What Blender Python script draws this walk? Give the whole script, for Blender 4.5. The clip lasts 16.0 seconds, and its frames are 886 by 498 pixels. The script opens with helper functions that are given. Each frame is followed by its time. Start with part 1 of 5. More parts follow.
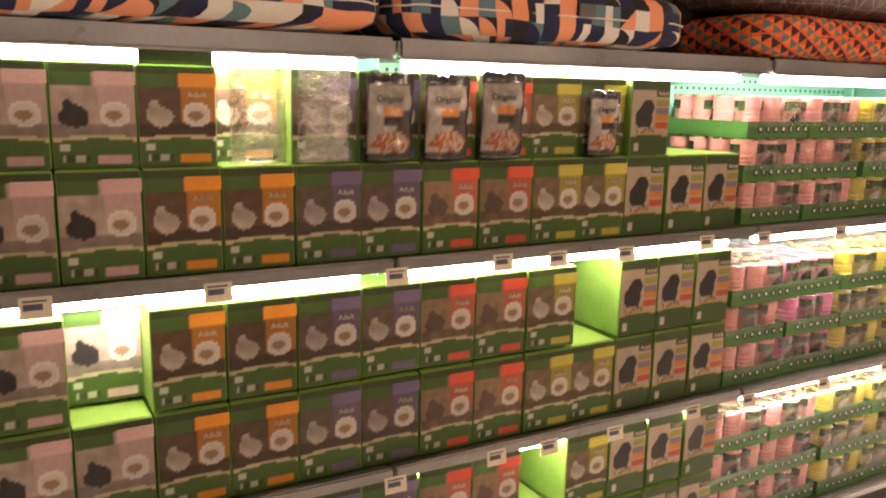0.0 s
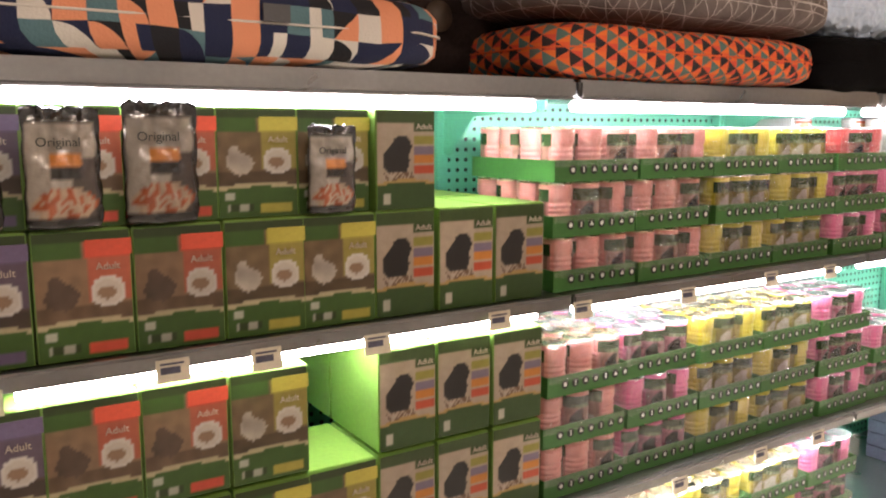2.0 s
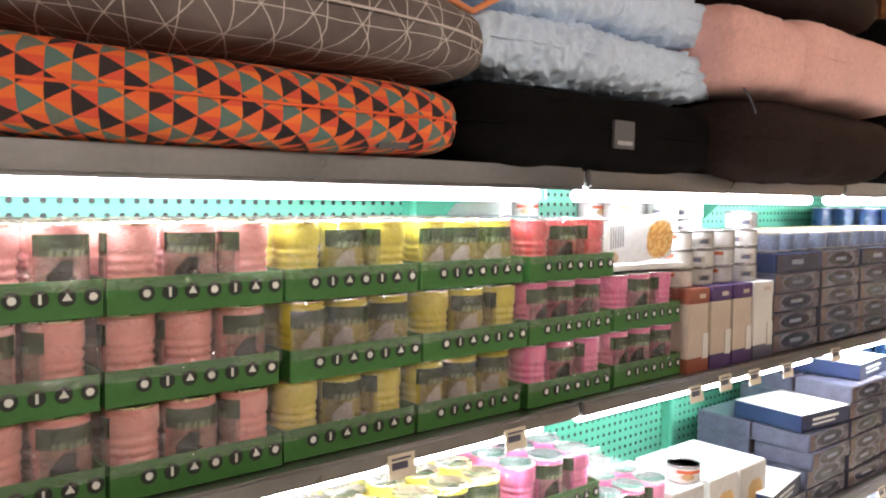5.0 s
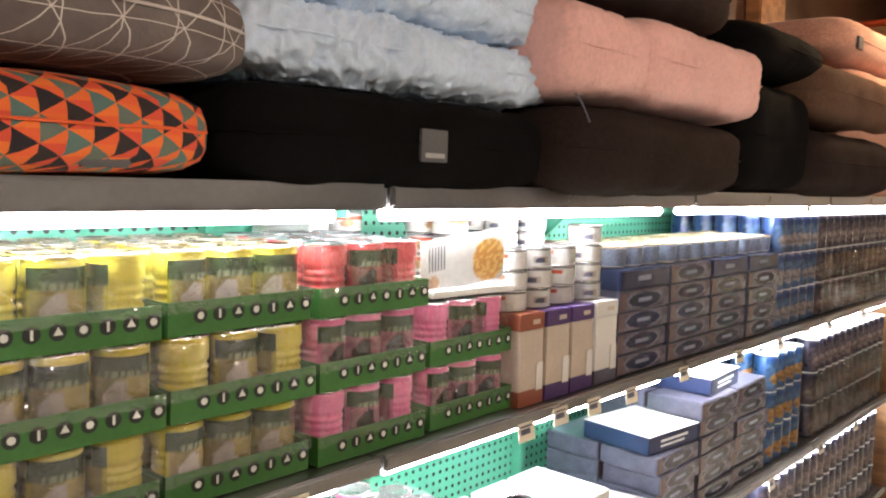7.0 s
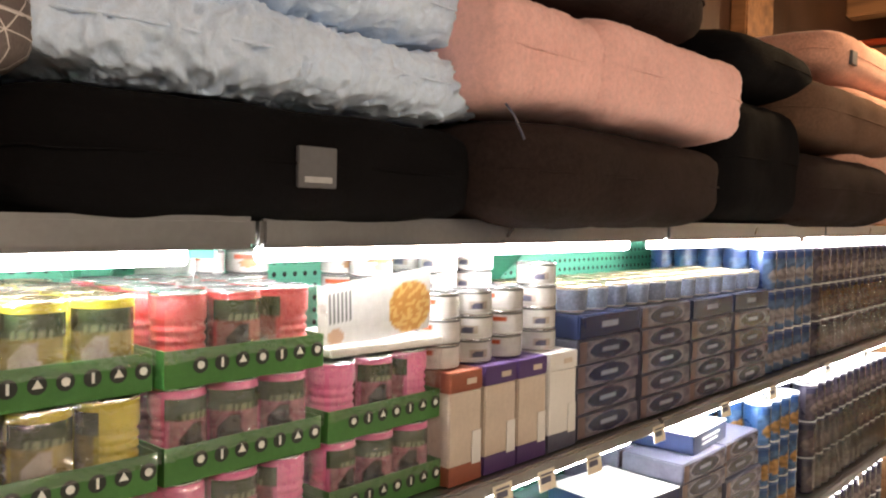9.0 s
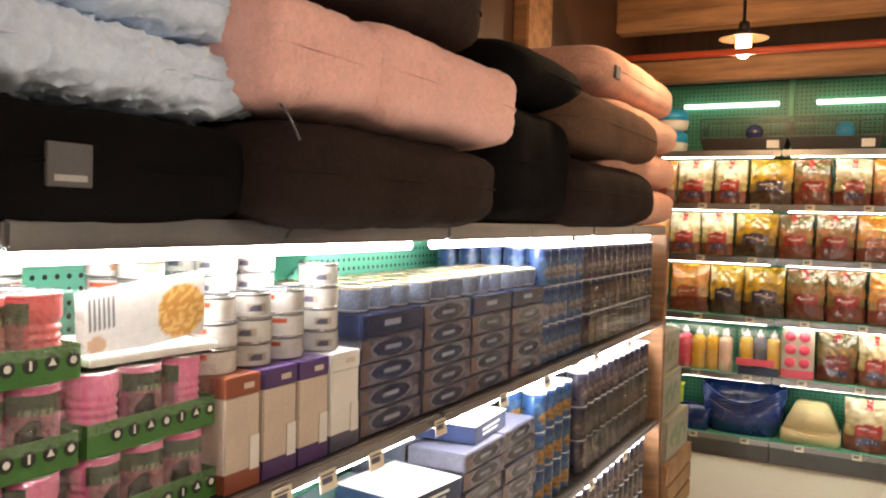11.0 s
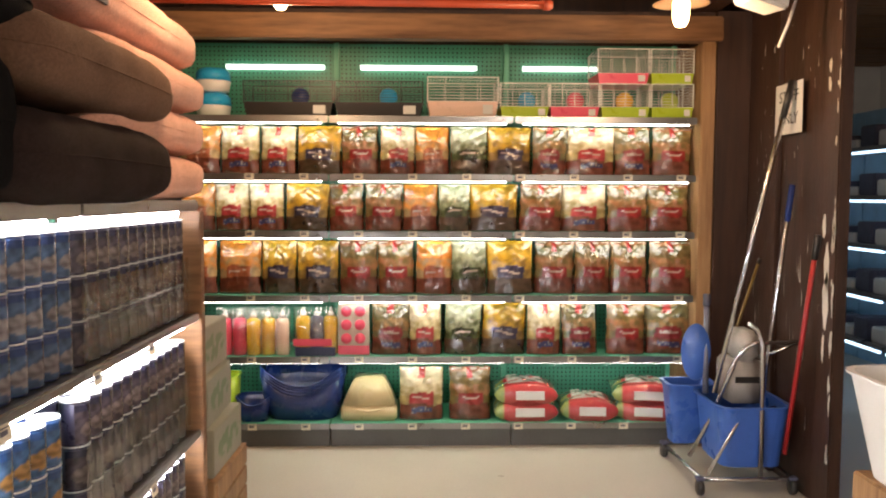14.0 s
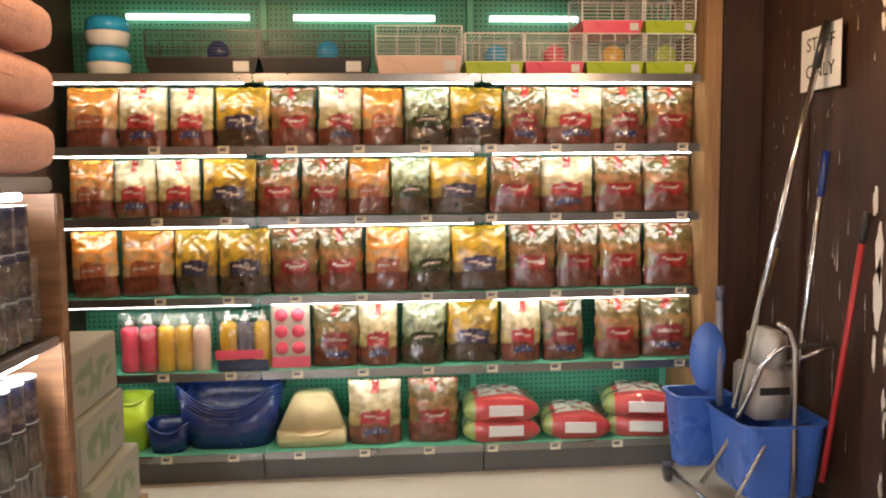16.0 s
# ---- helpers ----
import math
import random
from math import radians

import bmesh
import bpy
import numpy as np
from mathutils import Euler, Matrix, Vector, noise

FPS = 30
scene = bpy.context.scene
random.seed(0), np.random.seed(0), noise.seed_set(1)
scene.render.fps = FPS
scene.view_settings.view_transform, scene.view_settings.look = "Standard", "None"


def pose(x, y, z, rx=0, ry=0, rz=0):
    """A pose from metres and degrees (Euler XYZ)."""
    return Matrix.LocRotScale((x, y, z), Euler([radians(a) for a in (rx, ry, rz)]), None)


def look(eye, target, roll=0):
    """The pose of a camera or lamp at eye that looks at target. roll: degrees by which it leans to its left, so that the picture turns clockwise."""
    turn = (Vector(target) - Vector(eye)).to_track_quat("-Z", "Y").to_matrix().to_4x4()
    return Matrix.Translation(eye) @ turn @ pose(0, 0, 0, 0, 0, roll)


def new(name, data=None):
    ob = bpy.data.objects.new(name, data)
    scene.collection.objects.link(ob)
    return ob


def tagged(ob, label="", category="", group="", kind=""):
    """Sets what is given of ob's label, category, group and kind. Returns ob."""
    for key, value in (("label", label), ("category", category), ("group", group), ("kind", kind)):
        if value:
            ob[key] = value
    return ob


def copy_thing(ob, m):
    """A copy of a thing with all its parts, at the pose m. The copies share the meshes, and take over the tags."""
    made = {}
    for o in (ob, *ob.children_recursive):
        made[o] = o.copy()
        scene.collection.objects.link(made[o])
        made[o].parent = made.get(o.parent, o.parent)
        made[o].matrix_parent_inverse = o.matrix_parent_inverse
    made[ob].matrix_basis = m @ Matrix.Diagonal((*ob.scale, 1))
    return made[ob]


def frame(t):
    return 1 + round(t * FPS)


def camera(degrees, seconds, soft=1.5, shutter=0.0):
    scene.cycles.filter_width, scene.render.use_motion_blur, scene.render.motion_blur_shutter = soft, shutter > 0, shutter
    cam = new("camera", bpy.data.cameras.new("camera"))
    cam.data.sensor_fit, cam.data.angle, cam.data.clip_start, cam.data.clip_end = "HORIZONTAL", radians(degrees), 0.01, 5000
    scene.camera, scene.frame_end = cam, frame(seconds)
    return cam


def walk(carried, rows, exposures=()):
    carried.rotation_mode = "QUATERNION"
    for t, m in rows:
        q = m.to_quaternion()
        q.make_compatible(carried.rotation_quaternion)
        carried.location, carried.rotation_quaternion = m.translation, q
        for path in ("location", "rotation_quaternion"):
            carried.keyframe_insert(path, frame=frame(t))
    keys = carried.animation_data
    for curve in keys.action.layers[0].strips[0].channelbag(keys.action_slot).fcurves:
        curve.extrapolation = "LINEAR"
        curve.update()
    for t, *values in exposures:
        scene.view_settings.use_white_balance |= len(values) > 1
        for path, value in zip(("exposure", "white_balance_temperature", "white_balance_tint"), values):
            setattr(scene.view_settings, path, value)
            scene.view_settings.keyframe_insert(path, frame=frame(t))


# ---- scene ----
cam = camera(57.6, 16.0, 2.1)
PATH = [
    (0, (-0.011, 0.025, 1.256), (0.937, 1.746, 0.877), 1.1),
    (0.5, (0.139, 0.041, 1.254), (1.083, 1.764, 0.878), 0.6),
    (1, (0.296, 0.122, 1.243), (1.292, 1.821, 0.893), 0.8),
    (1.5, (0.438, 0.184, 1.263), (1.485, 1.859, 0.947), 0.6),
    (2, (0.613, 0.229, 1.261), (1.664, 1.905, 0.968), 0.0),
    (2.5, (0.784, 0.258, 1.272), (1.852, 1.927, 1.002), 0.1),
    (3, (0.914, 0.32, 1.279), (2.064, 1.944, 1.084), -0.2),
    (3.5, (1.011, 0.406, 1.288), (2.23, 1.986, 1.155), 0.2),
    (4, (1.162, 0.457, 1.289), (2.377, 2.04, 1.15), 0.8),
    (4.5, (1.382, 0.476, 1.292), (2.616, 2.044, 1.151), 1.2),
    (5, (1.553, 0.491, 1.297), (2.845, 2.013, 1.174), 0.7),
    (7.3, (1.891, 0.556, 1.359), (3.374, 1.888, 1.201), 1.4),
    (7.5, (1.95, 0.579, 1.355), (3.436, 1.909, 1.205), 1.2),
    (8, (2.049, 0.593, 1.361), (3.472, 1.993, 1.243), 2.1),
    (8.2, (2.069, 0.623, 1.357), (3.493, 2.025, 1.255), 1.8),
    (10.3, (2.119, 0.585, 1.363), (3.771, 1.707, 1.262), 1.1),
    (10.5, (2.126, 0.587, 1.361), (3.81, 1.661, 1.259), 1.2),
    (11, (2.116, 0.581, 1.367), (3.875, 1.529, 1.287), 1.6),
    (11.5, (2.123, 0.591, 1.367), (3.977, 1.341, 1.333), 1.0),
    (12, (2.151, 0.609, 1.379), (4.082, 1.132, 1.36), 0.5),
    (12.5, (2.196, 0.629, 1.381), (4.178, 0.895, 1.336), 0.0),
    (13, (2.346, 0.628, 1.38), (4.341, 0.68, 1.252), 0.1),
    (13.5, (2.519, 0.606, 1.365), (4.515, 0.619, 1.236), 0.5),
    (14, (2.702, 0.582, 1.368), (4.697, 0.529, 1.239), 0.2),
    (14.5, (2.892, 0.605, 1.361), (4.884, 0.491, 1.234), -0.8),
    (15, (3.075, 0.607, 1.357), (5.066, 0.491, 1.217), -0.8),
    (15.5, (3.273, 0.569, 1.338), (5.265, 0.483, 1.179), -0.3),
    (16, (3.483, 0.56, 1.338), (5.469, 0.397, 1.166), -0.6),
]
walk(cam, [(t, look(eye, target, roll)) for t, eye, target, roll in PATH],
     exposures=[(0.0, 0.0, 7500, 27), (1.0, 0.0, 6500, 23), (2.0, 0.0, 6300, 18), (4.0, 0.0, 5900, 14), (8.0, 0.0, 6250, 12), (11.0, 0.0, 6600, 13), (14.0, -0.05, 6300, 15), (16.0, -0.05, 6200, 16)])

# ---- world and lights ----
world = bpy.data.worlds.new("world")
scene.world = world
world.use_nodes = True
world.node_tree.nodes["Background"].inputs[0].default_value = (1.0, 0.8, 0.6, 1)
world.node_tree.nodes["Background"].inputs[1].default_value = 0.01
LED, LED_FAR, BULB, BULB_W = 104.0, 20.0, 14.0, 19.0


def lamp(name, kind, energy, colour, m, size=0.05):
    data = bpy.data.lights.new(name, kind)
    data.energy, data.color = energy, colour
    if kind == "POINT":
        data.shadow_soft_size = size
    ob = new(name, data)
    ob.matrix_world = m
    return ob


# ---- materials ----
def nodes_of(name):
    m = bpy.data.materials.new(name)
    m.use_nodes = True
    nt = m.node_tree
    return m, nt, nt.nodes["Principled BSDF"]


def link(nt, a, b):
    nt.links.new(a, b)


def math_node(nt, op, a, b=None, c=None):
    n = nt.nodes.new("ShaderNodeMath")
    n.operation = op
    for i, v in enumerate((a, b, c)):
        if v is None:
            continue
        if isinstance(v, (int, float)):
            n.inputs[i].default_value = v
        else:
            link(nt, v, n.inputs[i])
    return n.outputs[0]


def noise_node(nt, vec, scale, detail=4, rough=0.55):
    n = nt.nodes.new("ShaderNodeTexNoise")
    n.inputs["Scale"].default_value, n.inputs["Detail"].default_value, n.inputs["Roughness"].default_value = scale, detail, rough
    link(nt, vec, n.inputs["Vector"])
    return n.outputs["Fac"]


def ramp_node(nt, fac, stops, constant=False):
    n = nt.nodes.new("ShaderNodeValToRGB")
    r = n.color_ramp
    r.interpolation = "CONSTANT" if constant else "LINEAR"
    while len(r.elements) < len(stops):
        r.elements.new(0.5)
    for e, (p, c) in zip(r.elements, stops):
        e.position, e.color = p, (*c, 1)
    link(nt, fac, n.inputs[0])
    return n.outputs[0]


def mix_node(nt, fac, a, b, mode="MIX"):
    n = nt.nodes.new("ShaderNodeMix")
    n.data_type, n.blend_type = "RGBA", mode
    for sock, v in ((n.inputs[0], fac), (n.inputs[6], a), (n.inputs[7], b)):
        if isinstance(v, (int, float)):
            sock.default_value = v
        elif isinstance(v, tuple):
            sock.default_value = (*v, 1)
        else:
            link(nt, v, sock)
    return n.outputs[2]


def bump(nt, bs, height, strength, dist=0.004):
    n = nt.nodes.new("ShaderNodeBump")
    n.inputs["Strength"].default_value, n.inputs["Distance"].default_value = strength, dist
    link(nt, height, n.inputs["Height"])
    link(nt, n.outputs[0], bs.inputs["Normal"])


def coords(nt, which="Object"):
    return nt.nodes.new("ShaderNodeTexCoord").outputs[which]


def cloth_uv(nt):
    """Metres along and up a cushion's cover, as the two coordinates of its cloth."""
    a = nt.nodes.new("ShaderNodeAttribute")
    a.attribute_name = "cloth"
    sp = nt.nodes.new("ShaderNodeSeparateXYZ")
    link(nt, a.outputs["Vector"], sp.inputs[0])
    return sp.outputs[0], sp.outputs[1]


def plain(name, rgb, rough=0.5, metal=0.0, vary=0.15, scale=9.0, grain=160.0, relief=0.12, sheen=0.0):
    """A surface with stains at a large scale and grain at a small one."""
    m, nt, bs = nodes_of(name)
    co = coords(nt)
    big, small = noise_node(nt, co, scale), noise_node(nt, co, grain, 2)
    f = math_node(nt, "MULTIPLY_ADD", small, 0.4, math_node(nt, "MULTIPLY", big, 0.6))
    dark = tuple(c * (1 - vary) for c in rgb)
    lite = tuple(min(1, c * (1 + vary)) for c in rgb)
    link(nt, ramp_node(nt, f, [(0.3, dark), (0.7, lite)]), bs.inputs["Base Color"])
    link(nt, math_node(nt, "MULTIPLY_ADD", big, 0.25, rough - 0.12), bs.inputs["Roughness"])
    bs.inputs["Metallic"].default_value = metal
    if sheen:
        bs.inputs["Sheen Weight"].default_value = sheen
    if relief:
        bump(nt, bs, small, relief)
    return m


def wood(name, dark, lite, axis="z", rough=0.5, scale=1.0):
    m, nt, bs = nodes_of(name)
    mp = nt.nodes.new("ShaderNodeMapping")
    s = {"x": (1.2, 14, 14), "y": (14, 1.2, 14), "z": (14, 14, 1.2)}[axis]
    mp.inputs["Scale"].default_value = tuple(v * scale for v in s)
    link(nt, coords(nt), mp.inputs[0])
    g, fine = noise_node(nt, mp.outputs[0], 1.6, 6, 0.65), noise_node(nt, mp.outputs[0], 9.0, 3)
    stain = noise_node(nt, coords(nt), 2.2, 3)
    col = ramp_node(nt, g, [(0.28, dark), (0.62, lite)])
    col = mix_node(nt, math_node(nt, "MULTIPLY", stain, 0.5), col, tuple(c * 0.6 for c in dark))
    link(nt, col, bs.inputs["Base Color"])
    bs.inputs["Roughness"].default_value = rough
    bump(nt, bs, fine, 0.35)
    return m


def emitter(name, rgb, strength):
    m, nt, bs = nodes_of(name)
    bs.inputs["Base Color"].default_value = (0.8, 0.8, 0.8, 1)
    bs.inputs["Emission Color"].default_value = (*rgb, 1)
    bs.inputs["Emission Strength"].default_value = strength
    return m


def printed(name, rough=0.35, relief=0.1, coat=0.0):
    """Printed card or film: the ink lies in the mesh's own colour layer."""
    m, nt, bs = nodes_of(name)
    a = nt.nodes.new("ShaderNodeAttribute")
    a.attribute_name = "ink"
    n = noise_node(nt, coords(nt), 60.0, 3)
    col = mix_node(nt, 0.35, a.outputs["Color"], ramp_node(nt, n, [(0.3, (0.55, 0.55, 0.55)), (0.7, (1, 1, 1))]), "MULTIPLY")
    oi = nt.nodes.new("ShaderNodeObjectInfo")
    hs = nt.nodes.new("ShaderNodeHueSaturation")
    link(nt, math_node(nt, "MULTIPLY_ADD", oi.outputs["Random"], 0.25, 0.70), hs.inputs["Value"])
    link(nt, col, hs.inputs["Color"])
    link(nt, hs.outputs[0], bs.inputs["Base Color"])
    bs.inputs["Roughness"].default_value = rough
    bs.inputs["Coat Weight"].default_value = coat
    bs.inputs["Coat Roughness"].default_value = 0.15
    if relief:
        bump(nt, bs, noise_node(nt, coords(nt), 30.0, 3), relief, 0.006)
    return m


def pegboard(name, rgb, holes="xz"):
    """Painted steel back panel with punched holes every 25 mm."""
    m, nt, bs = nodes_of(name)
    sp = nt.nodes.new("ShaderNodeSeparateXYZ")
    link(nt, coords(nt), sp.inputs[0])
    h = [sp.outputs["XYZ".index(c.upper())] for c in holes]
    d = []
    for s in h:
        f = math_node(nt, "FRACT", math_node(nt, "MULTIPLY", s, 40.0))
        d.append(math_node(nt, "POWER", math_node(nt, "SUBTRACT", f, 0.5), 2.0))
    r = math_node(nt, "ADD", d[0], d[1])
    hole = math_node(nt, "LESS_THAN", r, 0.042)
    n = noise_node(nt, coords(nt), 5.0)
    col = ramp_node(nt, n, [(0.3, tuple(c * 0.85 for c in rgb)), (0.7, rgb)])
    link(nt, mix_node(nt, hole, col, (0.006, 0.012, 0.01)), bs.inputs["Base Color"])
    bs.inputs["Roughness"].default_value = 0.42
    bump(nt, bs, math_node(nt, "SUBTRACT", 1.0, hole), 0.6, 0.003)
    return m


def film(name, tint=(1, 1, 1), gloss=0.16, stretch=1.0):
    """Clear shrink wrap: mostly see-through, with wrinkled gloss."""
    m, nt, bs = nodes_of(name)
    out = nt.nodes["Material Output"]
    tr, gl, mx = nt.nodes.new("ShaderNodeBsdfTransparent"), nt.nodes.new("ShaderNodeBsdfGlossy"), nt.nodes.new("ShaderNodeMixShader")
    tr.inputs[0].default_value = (*tint, 1)
    gl.inputs["Roughness"].default_value = 0.14
    mp = nt.nodes.new("ShaderNodeMapping")
    mp.inputs["Scale"].default_value = (1, 1, stretch)
    link(nt, coords(nt), mp.inputs[0])
    n = noise_node(nt, mp.outputs[0], 26.0, 3, 0.6)
    b = nt.nodes.new("ShaderNodeBump")
    b.inputs["Strength"].default_value, b.inputs["Distance"].default_value = 0.9, 0.02
    link(nt, n, b.inputs["Height"])
    link(nt, b.outputs[0], gl.inputs["Normal"])
    mx.inputs[0].default_value = gloss
    link(nt, tr.outputs[0], mx.inputs[1])
    link(nt, gl.outputs[0], mx.inputs[2])
    link(nt, mx.outputs[0], out.inputs["Surface"])
    return m


def glare_film(name, haze=0.3):
    """Slack shrink wrap over a tray: see-through, wrinkled gloss, its white glare put in as a milky haze."""
    m, nt, bs = nodes_of(name)
    out = nt.nodes["Material Output"]
    tr, mx = nt.nodes.new("ShaderNodeBsdfTransparent"), nt.nodes.new("ShaderNodeMixShader")
    bs.inputs["Base Color"].default_value = (0.82, 0.83, 0.82, 1)
    bs.inputs["Roughness"].default_value = 0.2
    n = noise_node(nt, coords(nt), 24.0, 3, 0.6)
    bump(nt, bs, n, 0.9, 0.02)
    link(nt, math_node(nt, "MULTIPLY", n, haze * 2), mx.inputs[0])
    link(nt, tr.outputs[0], mx.inputs[1])
    link(nt, bs.outputs[0], mx.inputs[2])
    link(nt, mx.outputs[0], out.inputs["Surface"])
    return m


def plush(name, rgb, tuft=55.0, sheen=0.5, low=0.55):
    m, nt, bs = nodes_of(name)
    co = coords(nt)
    a, b = noise_node(nt, co, tuft, 5, 0.7), noise_node(nt, co, 7.0, 3)
    f = math_node(nt, "MULTIPLY_ADD", a, 0.65, math_node(nt, "MULTIPLY", b, 0.35))
    link(nt, ramp_node(nt, f, [(0.3, tuple(c * low for c in rgb)), (0.60, rgb)]), bs.inputs["Base Color"])
    bs.inputs["Roughness"].default_value = 0.95
    bs.inputs["Specular IOR Level"].default_value = 0.08
    bs.inputs["Sheen Weight"].default_value = sheen
    bump(nt, bs, a, 0.35, 0.008)
    return m


def triangle_cloth(name, size=0.026):
    """Woven cloth with rows of sideways triangles in black, orange, red and teal."""
    m, nt, bs = nodes_of(name)
    su, sv = cloth_uv(nt)
    u = math_node(nt, "MULTIPLY", su, 1 / size)
    v = math_node(nt, "MULTIPLY", sv, 1 / (size * 1.1))
    col_i = math_node(nt, "FLOOR", u)
    fu = math_node(nt, "FRACT", u)
    v2 = math_node(nt, "ADD", v, math_node(nt, "MULTIPLY", col_i, 0.5))
    fv = math_node(nt, "FRACT", v2)
    half = math_node(nt, "ABSOLUTE", math_node(nt, "SUBTRACT", fv, 0.5))
    inside = math_node(nt, "LESS_THAN", math_node(nt, "MULTIPLY", half, 2.0), math_node(nt, "SUBTRACT", 1.0, fu))
    cell = math_node(nt, "FLOOR", v2)
    pick = math_node(nt, "FRACT", math_node(nt, "MULTIPLY_ADD", col_i, 0.5, math_node(nt, "MULTIPLY", cell, 0.25)))
    a = ramp_node(nt, pick, [(0.0, (0.02, 0.015, 0.02)), (0.2, (0.10, 0.18, 0.16)), (0.45, (0.03, 0.02, 0.02)), (0.7, (0.13, 0.17, 0.14))], True)
    b = ramp_node(nt, pick, [(0.0, (0.80, 0.13, 0.035)), (0.2, (0.85, 0.19, 0.03)), (0.45, (0.72, 0.09, 0.04)), (0.7, (0.82, 0.16, 0.03))], True)
    link(nt, mix_node(nt, inside, b, a), bs.inputs["Base Color"])
    bs.inputs["Roughness"].default_value = 0.85
    bump(nt, bs, noise_node(nt, coords(nt), 220.0, 2), 0.3)
    return m


def line_cloth(name, size=0.062):
    """Grey cloth with a net of fine pale lines that form triangles."""
    m, nt, bs = nodes_of(name)
    su, sv = cloth_uv(nt)
    wob = math_node(nt, "MULTIPLY", noise_node(nt, coords(nt), 9.0, 2), 0.008)
    x, z = math_node(nt, "ADD", su, wob), math_node(nt, "ADD", sv, wob)
    on = None
    for kx, kz in ((0.0, 1.0), (0.866, 0.5), (0.866, -0.5), (1.0, 0.0)):
        s = math_node(nt, "ADD", math_node(nt, "MULTIPLY", x, kx / size), math_node(nt, "MULTIPLY", z, kz / size * 1.5))
        d = math_node(nt, "ABSOLUTE", math_node(nt, "SUBTRACT", math_node(nt, "FRACT", s), 0.5))
        hit = math_node(nt, "GREATER_THAN", d, 0.486)
        on = hit if on is None else math_node(nt, "MAXIMUM", on, hit)
    base = ramp_node(nt, noise_node(nt, coords(nt), 14.0), [(0.3, (0.09, 0.07, 0.065)), (0.7, (0.17, 0.14, 0.13))])
    link(nt, mix_node(nt, on, base, (0.55, 0.5, 0.47)), bs.inputs["Base Color"])
    bs.inputs["Roughness"].default_value = 0.8
    bump(nt, bs, noise_node(nt, coords(nt), 200.0, 2), 0.3)
    return m


def patch_cloth(name, size=0.05):
    """Cotton print of squares, halves, wedges and quarter rounds in navy, peach, white and teal."""
    m, nt, bs = nodes_of(name)
    su, sv = cloth_uv(nt)
    u, v = math_node(nt, "MULTIPLY", su, 1 / size), math_node(nt, "MULTIPLY", sv, 1 / size)
    cell = nt.nodes.new("ShaderNodeCombineXYZ")
    link(nt, math_node(nt, "FLOOR", u), cell.inputs[0])
    link(nt, math_node(nt, "FLOOR", v), cell.inputs[1])
    wn = nt.nodes.new("ShaderNodeTexWhiteNoise")
    wn.noise_dimensions = "3D"
    link(nt, cell.outputs[0], wn.inputs["Vector"])
    sp = nt.nodes.new("ShaderNodeSeparateColor")
    link(nt, wn.outputs["Color"], sp.inputs[0])
    fu, fv = math_node(nt, "FRACT", u), math_node(nt, "FRACT", v)
    arc = math_node(nt, "LESS_THAN", math_node(nt, "ADD", math_node(nt, "MULTIPLY", fu, fu), math_node(nt, "MULTIPLY", fv, fv)), 0.95)
    wedge, half = math_node(nt, "LESS_THAN", fu, fv), math_node(nt, "LESS_THAN", fu, 0.5)
    kind = sp.outputs[2]
    shape = mix_node(nt, math_node(nt, "GREATER_THAN", kind, 0.62), mix_node(nt, math_node(nt, "GREATER_THAN", kind, 0.36), (0, 0, 0), arc), mix_node(nt, math_node(nt, "GREATER_THAN", kind, 0.8), half, wedge))
    tones = [(0.0, (0.012, 0.018, 0.06)), (0.28, (0.80, 0.32, 0.17)), (0.52, (0.72, 0.68, 0.62)), (0.74, (0.10, 0.20, 0.23)), (0.86, (0.012, 0.012, 0.016))]
    col = mix_node(nt, shape, ramp_node(nt, sp.outputs[0], tones, True), ramp_node(nt, sp.outputs[1], tones, True))
    link(nt, col, bs.inputs["Base Color"])
    bs.inputs["Roughness"].default_value = 0.85
    bump(nt, bs, noise_node(nt, coords(nt), 220.0, 2), 0.3)
    return m


STEEL = plain("shelf_steel", (0.30, 0.295, 0.29), 0.30, 0.92, 0.12, 5, 90, 0.05)
PAINT_GREEN = plain("green_shelf_paint", (0.13, 0.48, 0.32), 0.42, 0, 0.1, 4, 90, 0.05)
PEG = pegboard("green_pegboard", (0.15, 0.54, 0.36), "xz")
# darkened copy for the end wall: shade behind the bags put into the green
PEG_FAR_SHADED = pegboard("green_pegboard_far_shaded", (0.06, 0.30, 0.19), "yz")
LED_M = emitter("led_tube", (1.0, 0.98, 0.95), LED)
LED_F = emitter("led_tube_warm", (1.0, 0.93, 0.80), LED_FAR)
GLOW_BACK = emitter("glow_bar_back", (0.9, 1.0, 0.85), 3.0)
LED_BLUE = emitter("led_tube_cold", (0.55, 0.8, 1.0), 3.0)
FILAMENT = emitter("bulb_glow", (1.0, 0.62, 0.24), BULB)
BOARD_GREEN = plain("green_card", (0.045, 0.085, 0.015), 0.45, 0, 0.2, 12, 120, 0.08)
BOARD_SIDE = plain("green_side_card", (0.15, 0.28, 0.05), 0.45, 0, 0.18, 12, 120, 0.08)
BOARD_LIME = plain("lime_card", (0.20, 0.35, 0.06), 0.45, 0, 0.15, 12, 120, 0.08)
TRAY_GREEN = plain("tray_green_card", (0.05, 0.17, 0.035), 0.4, 0, 0.15, 10, 120, 0.08)
WHITE_CARD = plain("white_card", (0.66, 0.65, 0.62), 0.5, 0, 0.06, 10, 120, 0.05)
BEIGE_CARD = plain("beige_card", (0.52, 0.44, 0.36), 0.5, 0, 0.12, 14, 120, 0.06)
NAVY = plain("navy_card", (0.02, 0.03, 0.085), 0.35, 0, 0.2, 14, 120, 0.05)
